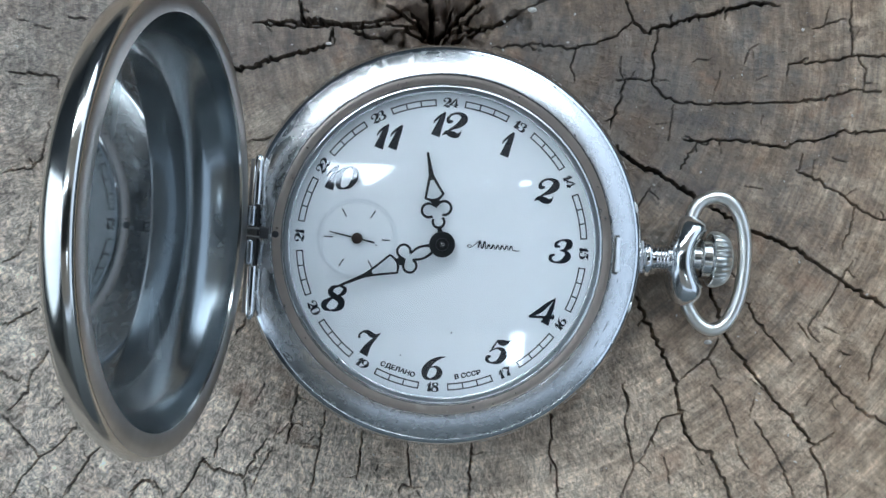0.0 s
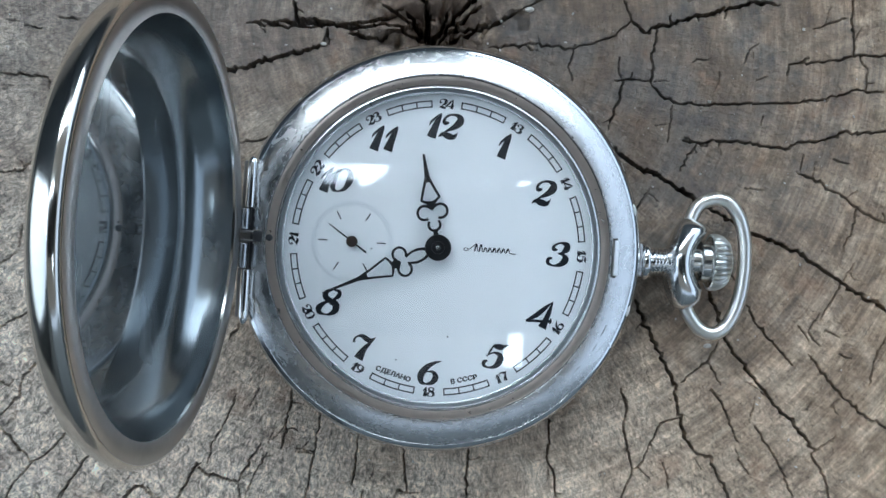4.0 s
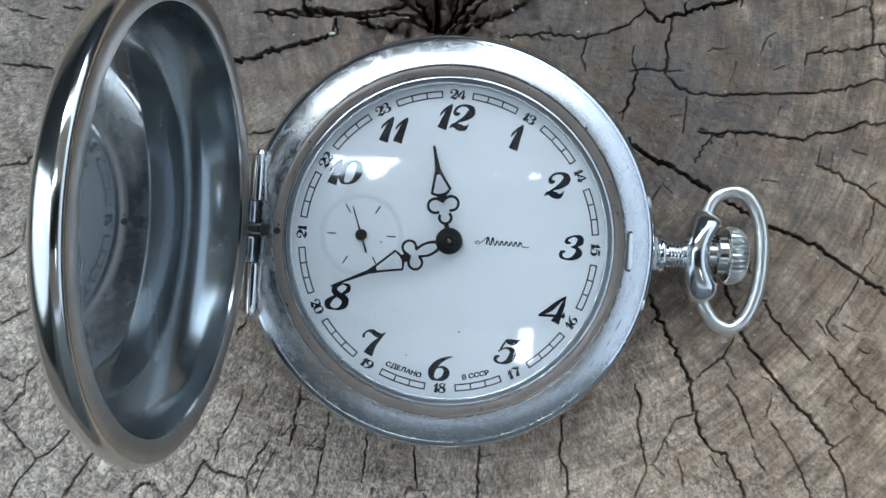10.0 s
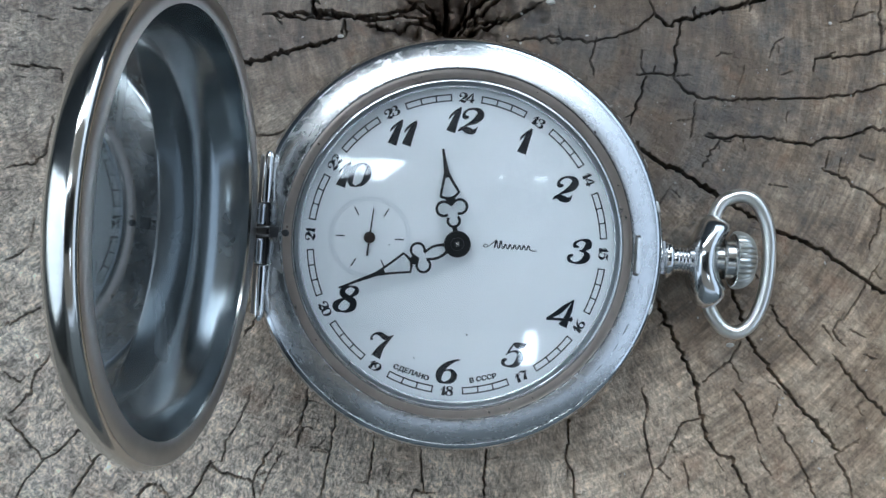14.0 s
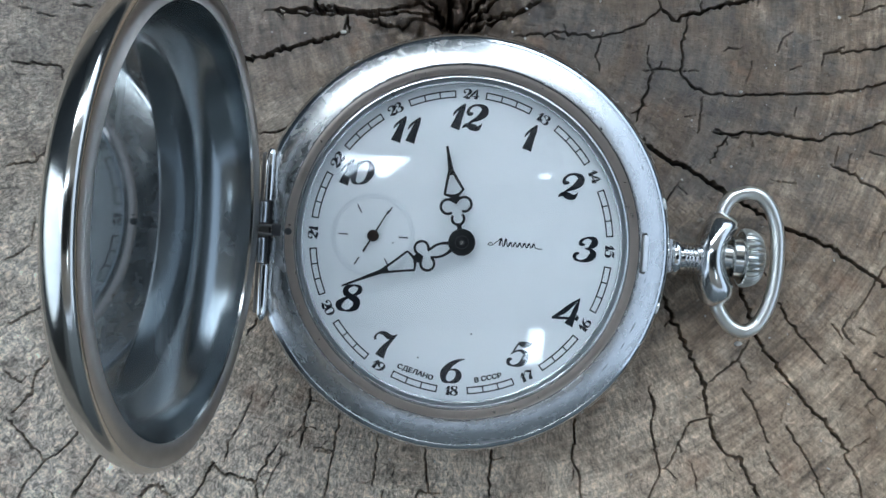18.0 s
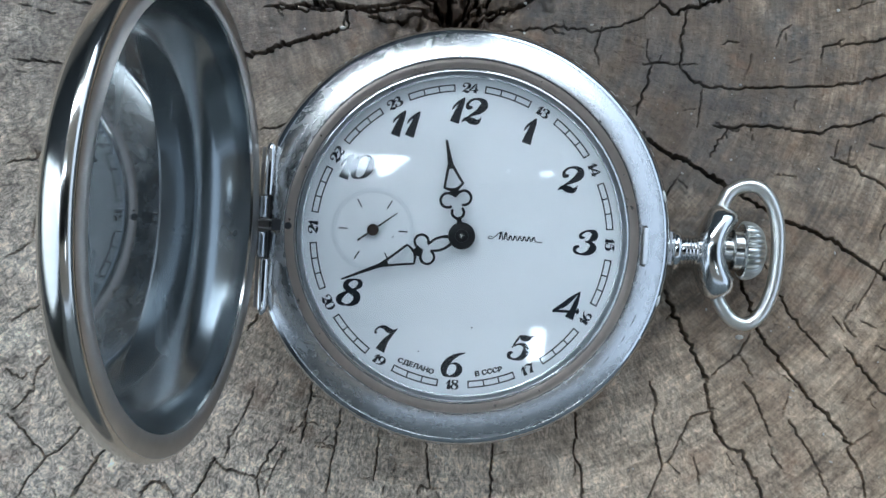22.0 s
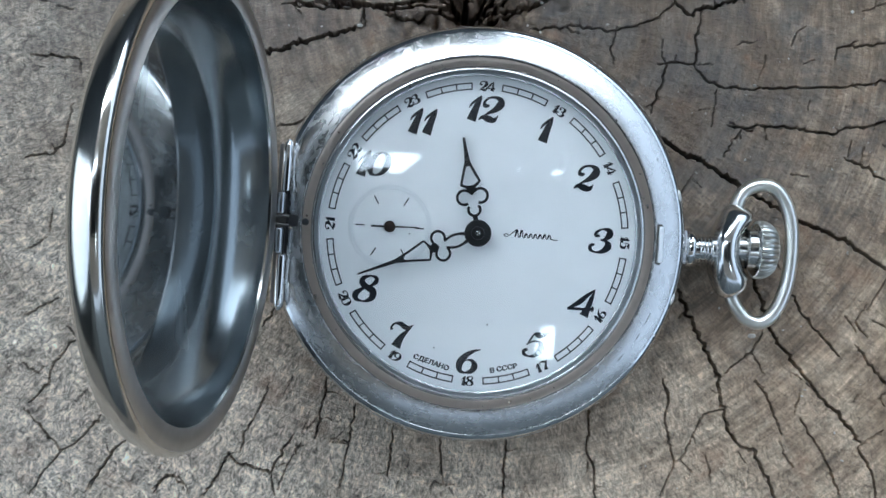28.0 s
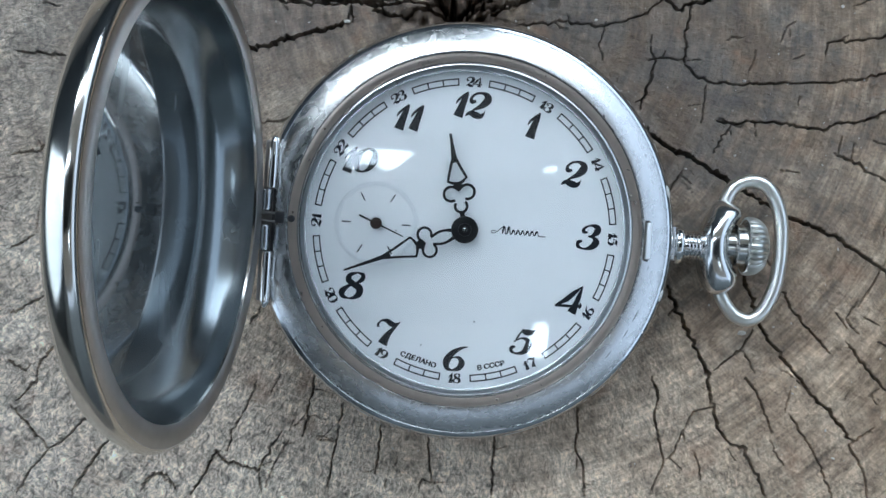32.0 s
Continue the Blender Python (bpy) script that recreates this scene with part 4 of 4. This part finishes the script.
def figures(text, high, lean, bold):
    """Figures written in pen strokes, in millimetres, centred."""
    bm = bmesh.new()
    wide, at = 1.08, 0.0
    step = {"1": 0.52}
    for k, ch in enumerate(text):
        for n, stroke in enumerate(FIGURES[ch]):
            ribbon(bm, [((px + at + lean * (py - 0.5)) * high * wide, py * high, pw * high * bold) for px, py, pw in stroke], (n + k * 3) * LIFT)
        at += step.get(ch, 0.72)
    xs, ys = [v.co.x for v in bm.verts], [v.co.y for v in bm.verts]
    bmesh.ops.translate(bm, verts=bm.verts, vec=(-(min(xs) + max(xs)) / 2, -(min(ys) + max(ys)) / 2, 0))
    return bm


def numeral(text, x, y, high):
    bm = figures(text, high, 0.20, 1.12)
    bmesh.ops.translate(bm, verts=bm.verts, vec=(x, y, INK_Z))
    part("hour_numeral", bm, INK, dial, "black italic numeral " + text)


def dial_print():
    for hour, text in enumerate(("12", "1", "2", "3", "4", "5", "6", "7", "8", "", "10", "11")):
        if text:
            x, y = clock(hour * 30, 15.05)
            dx, dy = {"7": (-0.8, 0.15), "6": (-0.1, -0.4), "5": (0.4, 0.1), "1": (-0.15, 0.0), "2": (-0.3, 0.05), "3": (-0.15, 0.15)}.get(text, (0, 0))
            numeral(text, x + dx, y + dy, {"8": 3.35, "4": 3.3, "7": 2.95}.get(text, 3.05))
    for hour in range(12):
        a = hour * 30
        # 24-hour figures, feet inwards above and outwards below
        bm = figures(str(12 + hour if hour else 24), 1.16, 0.0, 1.2)
        flip = 180 if 4 <= hour <= 8 else 0
        bmesh.ops.rotate(bm, verts=bm.verts, matrix=Matrix.Rotation(radians(-a + flip), 3, "Z"))
        x, y = clock(a, 17.82)
        bmesh.ops.translate(bm, verts=bm.verts, vec=(x, y, INK_Z))
        part("small_numeral", bm, INK, dial)
        # minute boxes of three cells
        bm = bmesh.new()
        lo, hi, w = 17.43, 18.17, 0.16
        for r in (lo, hi):
            ribbon(bm, [(*clock(a + 6.0 + q * 18.0 / 12, r), w) for q in range(13)], 0, 0, 0)
        for q in (0, 6.1, 12.0, 18.0):
            ribbon(bm, [(*clock(a + 6.0 + q, lo - w / 2), w), (*clock(a + 6.0 + q, hi + w / 2), w)], LIFT, 0, 0)
        bmesh.ops.translate(bm, verts=bm.verts, vec=(0, 0, INK_Z))
        part("minute_block", bm, INK, dial)
    for text, a in (("СДЕЛАНО", 196.0), ("В СССР", 165.3)):
        bm = words(text, 0.8, 1.12, 0.014)
        twin = bmesh.ops.duplicate(bm, geom=bm.faces[:])["geom"]
        bmesh.ops.translate(bm, verts=[g for g in twin if isinstance(g, bmesh.types.BMVert)], vec=(0.07, 0.04, LIFT))
        bmesh.ops.rotate(bm, verts=bm.verts, matrix=Matrix.Rotation(radians(180 - a), 3, "Z"))
        x, y = clock(a, 16.55)
        bmesh.ops.translate(bm, verts=bm.verts, vec=(x, y, INK_Z))
        part("lettering", bm, INK, dial, "tiny black lettering")
    # maker's mark as plain strokes
    bm = bmesh.new()
    ribbon(bm, [(3.75, 0.12, 0.10), (3.4, 0.22, 0.10), (3.2, 0.02, 0.10), (3.6, -0.1, 0.09), (4.2, 0.35, 0.11), (4.75, 0.85, 0.12)], 0)
    for k in range(8):
        x = 4.55 + 0.56 * k
        high = 0.9 if k < 2 else 0.5
        ribbon(bm, [(x, -0.14, 0.13), (x + 0.05, 0.1 * high, 0.2), (x + 0.2, -0.14 + high, 0.2), (x + 0.32, high * 0.5, 0.12), (x + 0.4, -0.1, 0.12), (x + 0.56, -0.14, 0.08)], (1 + k % 2) * LIFT, 0, 3)
    ribbon(bm, [(8.9, -0.12, 0.11), (9.3, -0.2, 0.12), (9.75, -0.16, 0.08)], 3 * LIFT)
    bmesh.ops.translate(bm, verts=bm.verts, vec=(0, 0, INK_Z))
    part("emblem", bm, INK, dial, "thin black maker's mark")
    # seconds dial: a shallow turned groove and six strokes
    bm = lathe([(4.45, 0.0), (4.6, 0.05), (4.85, 0.06), (5.05, 0.0)], 96)
    bmesh.ops.translate(bm, verts=bm.verts, vec=(*SUB, DIAL_Z + 0.005))
    part("seconds_rim", bm, GROOVE_SHADE, dial, "raised white rim of the seconds dial", sharp=80)
    for k in range(6):
        a = radians(30 + 60 * k)
        bm = bmesh.new()
        ribbon(bm, [(SUB[0] + r * math.sin(a), SUB[1] + r * math.cos(a), 0.15) for r in (3.05, 4.15)], INK_Z, 0, 0)
        part("seconds_mark", bm, INK, dial)


dial_print()


def dial_specks():
    for x, y, d in ((1.9, -10.9, 0.11), (-4.3, -14.1, 0.09), (6.9, -12.9, 0.12), (-8.2, -0.6, 0.1), (-2.4, 6.2, 0.07), (9.6, 4.2, 0.06)):
        bm = bmesh.new()
        disc(bm, x, y, d, DIAL_Z + 0.05, 0.06, 7)
        part("dust_speck", bm, INK, dial)


dial_specks()


def arc(cx, cy, r, a0, a1, w, n=14):
    return [(cx + r * math.sin(radians(a0 + (a1 - a0) * k / n)), cy + r * math.cos(radians(a0 + (a1 - a0) * k / n)), w) for k in range(n + 1)]


def hour_hand():
    bm = bmesh.new()
    t = 0.22
    disc(bm, 0, 0, 1.5, 0, t)
    ribbon(bm, [(0, 1.3, 0.9), (0, 1.8, 0.55), (0, 2.2, 0.7)], LIFT, t)
    ribbon(bm, arc(0, 2.85, 0.72, 50, 310, 0.32), 2 * LIFT, t, 0)
    ribbon(bm, arc(0.98, 4.45, 0.86, -35, 205, 0.32), 3 * LIFT, t, 0)
    ribbon(bm, arc(-0.98, 4.45, 0.86, 35, -205, 0.32), 4 * LIFT, t, 0)
    plate(bm, [(-0.75, 5.2), (0, 4.6), (0.75, 5.2), (0.3, 5.8), (-0.3, 5.8)], 5 * LIFT, t)
    ribbon(bm, [(0, 5.5, 0.5), (0.6, 5.75, 0.34), (1.2, 6.25, 0.24)], 6 * LIFT, t, 0)
    ribbon(bm, [(0, 5.5, 0.5), (-0.6, 5.7, 0.34), (-1.2, 6.0, 0.24)], 7 * LIFT, t, 0)
    ribbon(bm, [(1.15, 6.15, 0.28), (0.6, 7.5, 0.32), (0.15, 8.7, 0.34)], 8 * LIFT, t)
    ribbon(bm, [(-1.15, 5.95, 0.28), (-0.65, 7.4, 0.32), (-0.15, 8.7, 0.34)], 9 * LIFT, t)
    ribbon(bm, [(0, 8.1, 0.80), (0, 9.0, 0.62), (0, 10.4, 0.40), (0, 11.6, 0.28)], 10 * LIFT, t)
    ob = part("hour_hand", bm, HAND, watch, "black pierced hour hand")
    return ob


def minute_hand():
    bm = bmesh.new()
    t = 0.22
    disc(bm, 0, 0, 1.35, 0, t)
    ribbon(bm, [(0.25, 1.1, 0.5), (0.62, 2.0, 0.34), (0.72, 3.0, 0.30), (0.42, 4.1, 0.30)], LIFT, t)
    ribbon(bm, [(-0.25, 1.1, 0.5), (-0.62, 2.0, 0.34), (-0.72, 3.0, 0.30), (-0.42, 4.1, 0.30)], 2 * LIFT, t)
    ribbon(bm, arc(0.98, 4.7, 0.82, -30, 215, 0.30), 3 * LIFT, t, 0)
    ribbon(bm, arc(-0.98, 4.7, 0.82, 30, -215, 0.30), 4 * LIFT, t, 0)
    plate(bm, [(-0.7, 5.3), (0, 4.85), (0.7, 5.3), (0.3, 6.1), (-0.3, 6.1)], 5 * LIFT, t)
    ribbon(bm, [(0, 5.9, 0.4), (0.6, 6.1, 0.30), (1.25, 6.45, 0.2)], 6 * LIFT, t, 0)
    ribbon(bm, [(0, 5.9, 0.4), (-0.6, 6.1, 0.30), (-1.25, 6.45, 0.2)], 7 * LIFT, t, 0)
    ribbon(bm, [(1.2, 6.4, 0.26), (0.55, 8.6, 0.28), (0.14, 10.2, 0.30)], 8 * LIFT, t)
    ribbon(bm, [(-1.2, 6.4, 0.26), (-0.55, 8.6, 0.28), (-0.14, 10.2, 0.30)], 9 * LIFT, t)
    ribbon(bm, [(0, 9.3, 0.75), (0, 10.4, 0.52), (0, 12.6, 0.36), (0, 15.15, 0.2)], 10 * LIFT, t)
    ob = part("minute_hand", bm, HAND, watch, "black pierced minute hand")
    part("hub", lathe([(0, 0.62), (0.28, 0.6), (0.32, 0.45), (0.75, 0.42), (0.8, 0.3), (1.2, 0.27), (1.55, 0.18), (1.62, 0.0), (1.5, -0.12), (0, -0.12)], 48), HAND, ob, "black turned hub", sharp=50)
    part("hub_pin", lathe([(0, 0.78), (0.2, 0.74), (0.26, 0.6), (0.26, 0.4)], 24), STEEL, ob)
    return ob


def second_hand():
    bm = bmesh.new()
    ribbon(bm, [(0, -2.25, 0.24), (0, -0.6, 0.2), (0, 0.6, 0.2), (0, 3.55, 0.13)], 0, 0.12, 0)
    ob = part("second_hand", bm, HAND, watch, "thin black seconds hand")
    part("hub", lathe([(0, 0.34), (0.3, 0.32), (0.66, 0.2), (0.72, 0.02), (0.66, -0.15), (0, -0.15)], 32), BRONZE, ob, sharp=50)
    return ob


HOUR, MINUTE, SECOND = hour_hand(), minute_hand(), second_hand()

# ---- lid, hinge, pendant ----
HINGE = (-24.1, 0.0, 9.0)
OPEN = 97.1


def lid():
    # closed lid seen from its hinge: centre 24.1 mm away, rim at the height of the hinge
    m = Matrix.Translation(Vector(HINGE) * 0.001) @ Matrix.Rotation(radians(-OPEN), 4, "Y") @ Matrix.Translation((0.02396, 0, 0))
    shell = [(21.05, 0.3), (21.1, 0.05), (21.2, 0.0), (23.3, 0.0), (23.55, 0.08), (23.75, 0.25), (23.88, 0.48), (23.95, 0.75), (23.95, 1.0), (23.9, 1.25), (23.78, 1.65), (23.6, 2.15), (23.38, 2.65), (23.1, 3.1), (22.4, 3.6), (20.9, 4.4), (18.6, 5.5), (16.0, 6.25), (12.0, 6.75), (0, 7.1)]
    ob = part("lid", lathe(shell, 240), SHELL, watch, "open hunter lid, polished edge and brushed rim", m, sharp=40)
    face = [(23.35, -0.02), (23.3, -0.05), (21.2, -0.05), (21.12, 0.0)]
    part("rim", lathe(face, 240), RIM, ob, "flat brushed rim", sharp=50)
    wall = [(21.1, 0.1), (21.0, 1.2), (20.7, 2.6), (20.0, 3.95), (18.9, 4.95), (17.5, 5.6), (16.0, 5.79)]
    inside = smooth_profile(wall, 7) + [(r, 6.05 - r * r / 1000) for r in (15, 13, 10, 7, 4)] + [(0, 6.05)]
    part("lid_inside", lathe(inside, 240), CUP, ob, "blue-grey hollow of the lid, mirror-like floor, satin side", sharp=70)
    return ob


def smooth_profile(p, steps=5):
    return [(max(0.0, float(a[0])), float(a[1])) for a in smooth_line(p, steps)][:-1] + [p[-1]]


def hinge():
    # outer knuckles of the case, tapered at their far ends, and two barrels of the lid between them
    for y0, y1 in ((3.45, 9.7), (-4.1, -10.8)):
        pts = [(-23.27, y0 + (y1 - y0) * k, 9.0) for k in (0, 0.01, 0.06, 0.5, 0.84, 0.94, 1.0)]
        part("hinge_knuckle", tube(pts, [0.5, 0.6, 0.64, 0.64, 0.62, 0.48, 0.22], 24), CHROME, watch, "polished hinge knuckle")
    for y0, y1 in ((0.75, 3.35), (-0.9, -4.0)):
        pts = [(-23.75, y0 + (y1 - y0) * k, 9.0) for k in (0, 0.03, 0.1, 0.9, 0.97, 1.0)]
        part("hinge_barrel", tube(pts, [0.5, 0.58, 0.62, 0.62, 0.58, 0.5], 24), KNUCKLE, watch, "dull steel hinge barrel")
    # spring wire bent into a loop over the hinge
    loop = [(-21.9, 0.42, 9.2), (-22.8, 0.48, 9.6), (-23.7, 0.45, 9.78), (-24.35, 0.25, 9.7), (-24.5, -0.05, 9.6), (-24.3, -0.4, 9.7), (-23.6, -0.55, 9.76), (-22.8, -0.55, 9.58), (-21.9, -0.5, 9.2)]
    part("hinge_spring", tube(smooth_line(loop, 4), 0.17, 10), DARK, watch, "dark hinge spring wire")
    # black block fills the gap where only shade lies
    part("hinge_gap_shade", box(-22.85, -0.3, 8.1, 0.5, 7.4, 0.9, 0.1), RECESS_BLACK, watch, "black block drawn as the shaded gap behind the hinge")
    part("hinge_plate", box(-23.55, -0.4, 7.4, 1.9, 19.4, 1.3, 0.3), DARK, watch, "dark hinge plate")
    # black block and disc paint the shade of the notch and hole
    part("spring_notch_shade", box(-21.8, 0, 9.62, 1.5, 1.35, 0.42, 0.1), RECESS_BLACK, watch, "black block drawn as the shaded notch of the hinge spring")
    part("spring_hole_shade", along_z(-20.6, -0.05, 9.55, 9.9, 0.42), RECESS_BLACK, watch, "black disc drawn as the dark hole in the ring")


def along_z(x, y, z0, z1, r):
    bm = lathe([(0, z1), (r * 0.8, z1 - 0.02), (r, z1 - 0.1), (r, z0)], 20)
    bmesh.ops.translate(bm, verts=bm.verts, vec=(x, y, 0))
    return bm


AXIS = 4.7  # height of the pendant's axis


def along_x(profile, segs=48):
    """A turned body round the pendant's axis."""
    bm = lathe([(r, x) for x, r in profile], segs)
    bmesh.ops.rotate(bm, verts=bm.verts, matrix=Matrix.Rotation(radians(90), 3, "Y"))
    bmesh.ops.translate(bm, verts=bm.verts, vec=(0, 0, AXIS))
    return bm


def pendant():
    part("pendant_base", box(24.95, 0.1, 5.0, 1.3, 4.2, 4.4, 0.4), SATIN, watch, "bright block between case and pendant")
    part("pendant_bead", along_x([(25.45, 1.6), (25.6, 2.15), (25.9, 2.45), (26.3, 2.55), (26.65, 2.42), (26.9, 2.1), (27.05, 1.7)]), CHROME, watch, "bright turned bead", sharp=60)
    neck = [(27.0, 1.7)]
    for k in range(5):
        neck += [(27.05 + k * 0.42, 1.68), (27.25 + k * 0.42, 1.9), (27.45 + k * 0.42, 1.68)]
    part("pendant_neck", along_x(neck + [(29.4, 1.7), (29.6, 1.2)]), CHROME, watch, "ribbed neck", sharp=70)
    # yoke that carries the bow
    bm = bmesh.new()
    rows = []
    # stations across: y, left x, right x, half height
    for y, x0, x1, hz in smooth_line([(-5.8, 30.8, 32.2, 0.6), (-5.4, 30.2, 33.0, 1.3), (-4.6, 29.6, 33.7, 2.0), (-3.5, 29.1, 33.85, 2.5), (-2.2, 28.8, 33.2, 2.8), (-1.0, 28.65, 32.7, 2.95), (0.3, 28.6, 32.55, 3.0), (1.6, 28.7, 32.7, 2.9), (3.0, 29.2, 33.3, 2.55), (4.3, 29.8, 34.0, 2.05), (5.1, 30.2, 33.7, 1.4), (5.75, 30.9, 32.3, 0.6)], 4):
        ring = []
        for k in range(28):
            a = 2 * math.pi * k / 28
            ca, sa = math.cos(a), math.sin(a)
            ring.append(bm.verts.new(((x0 + x1) / 2 + (x1 - x0) / 2 * math.copysign(abs(ca) ** 0.95, ca), y, AXIS + hz * math.copysign(abs(sa) ** 1.0, sa))))
        rows.append(ring)
    for a, b in zip(rows, rows[1:]):
        for k in range(28):
            bm.faces.new((a[k], a[(k + 1) % 28], b[(k + 1) % 28], b[k]))
    bm.faces.new(rows[0]), bm.faces.new(rows[-1])
    bmesh.ops.recalc_face_normals(bm, faces=bm.faces)
    part("bow_yoke", bm, YOKE, watch, "polished saddle-shaped bow holder", sharp=45)
    # the bow: an oval wire ring through the yoke's ends
    bow = [(32.0, 4.7), (32.15, 6.0), (32.75, 7.35), (33.9, 8.2), (35.3, 8.48), (36.7, 7.9), (37.9, 6.1), (38.6, 3.6), (38.78, 1.0), (38.72, -1.5), (38.4, -4.0), (37.7, -6.3), (36.7, -7.95), (35.4, -8.65), (33.9, -8.2), (32.8, -6.95), (32.15, -5.7), (32.0, -4.4)]
    pts = [(x + 0.035 * (x - 32), y, AXIS - 0.4 + 0.12 * (x - 34)) for x, y in smooth_line(bow, 6)]
    part("bow", tube(pts, 0.86, 20), BOW, watch, "worn oval wire bow")
    crown = part("crown", along_x([(31.0, 1.7), (32.85, 1.75), (32.9, 2.35), (33.05, 2.55), (34.05, 2.6), (34.1, 3.1), (34.25, 3.3), (35.3, 3.25), (36.0, 2.85), (36.65, 2.2), (36.85, 1.9), (36.95, 1.2), (36.98, 0)]), STEEL, watch, "fluted steel winding crown", Matrix.Translation((0.0003, 0.0004, 0)), sharp=40)
    line = smooth_line([(34.2, 3.25), (34.6, 3.36), (35.25, 3.28), (35.9, 2.92), (36.5, 2.3)], 3)
    ridge = tube([(x, 0, r) for x, r in line], [0.18] + [0.29] * (len(line) - 2) + [0.15], 8)
    ridge = part("ridge", ridge, FLUTE, crown, m=Matrix.Translation((0, 0, AXIS / 1000)))
    for k in range(1, 32):
        twin = new("ridge", ridge.data)
        twin.parent = crown
        twin.matrix_basis = Matrix.Translation((0, 0, AXIS / 1000)) @ Matrix.Rotation(2 * math.pi * k / 32, 4, "X")


lid()
hinge()
pendant()


# ---- crumbs lying on the wood ----
def crumbs():
    rng = random.Random(4)
    bm = bmesh.new()
    for k in range(120):
        x, y = rng.uniform(-58, 58), rng.uniform(-34, 34)
        if math.hypot(x, y) < 27:
            continue
        s = rng.uniform(0.08, 0.24)
        m = Matrix.LocRotScale((x, y, 0.02), Euler([rng.uniform(0, 6) for _ in range(3)]), (s, s * rng.uniform(0.5, 1.6), s * 0.6))
        bmesh.ops.create_icosphere(bm, subdivisions=1, radius=1, matrix=m)
    tagged(part("wood_crumbs", bm, PALE), "pale crumbs and grit lying on the wood", "crumbs", kind="stuff")
    for x, y, s in ((-14.74, 26.75, 0.3), (12.3, 31.3, 0.45), (35.6, -12.9, 0.4)):
        bm = bmesh.new()
        bmesh.ops.create_icosphere(bm, subdivisions=2, radius=s, matrix=Matrix.Translation((x, y, 0.1)) @ Matrix.Diagonal((1.4, 0.8, 0.7, 1)))
        for v in bm.verts:
            v.co += 0.15 * s * noise.noise_vector(v.co * 3)
        tagged(part("wood_chip", bm, PALE), "small pale chip lodged in a crack", "chip", "chips in the cracks")


crumbs()


def motions():
    seconds = range(0, 33)
    walk(SECOND, [(t, pose(SUB[0] / 1000, SUB[1] / 1000, 0.00805, 0, 0, -6 * (46.75 + t))) for t in seconds])
    walk(MINUTE, [(t, pose(0, 0, 0.00905, 0, 0, -(244.6 + 0.1 * t))) for t in seconds])
    walk(HOUR, [(t, pose(0, 0, 0.00855, 0, 0, -(347.6 + t / 120))) for t in seconds])


motions()
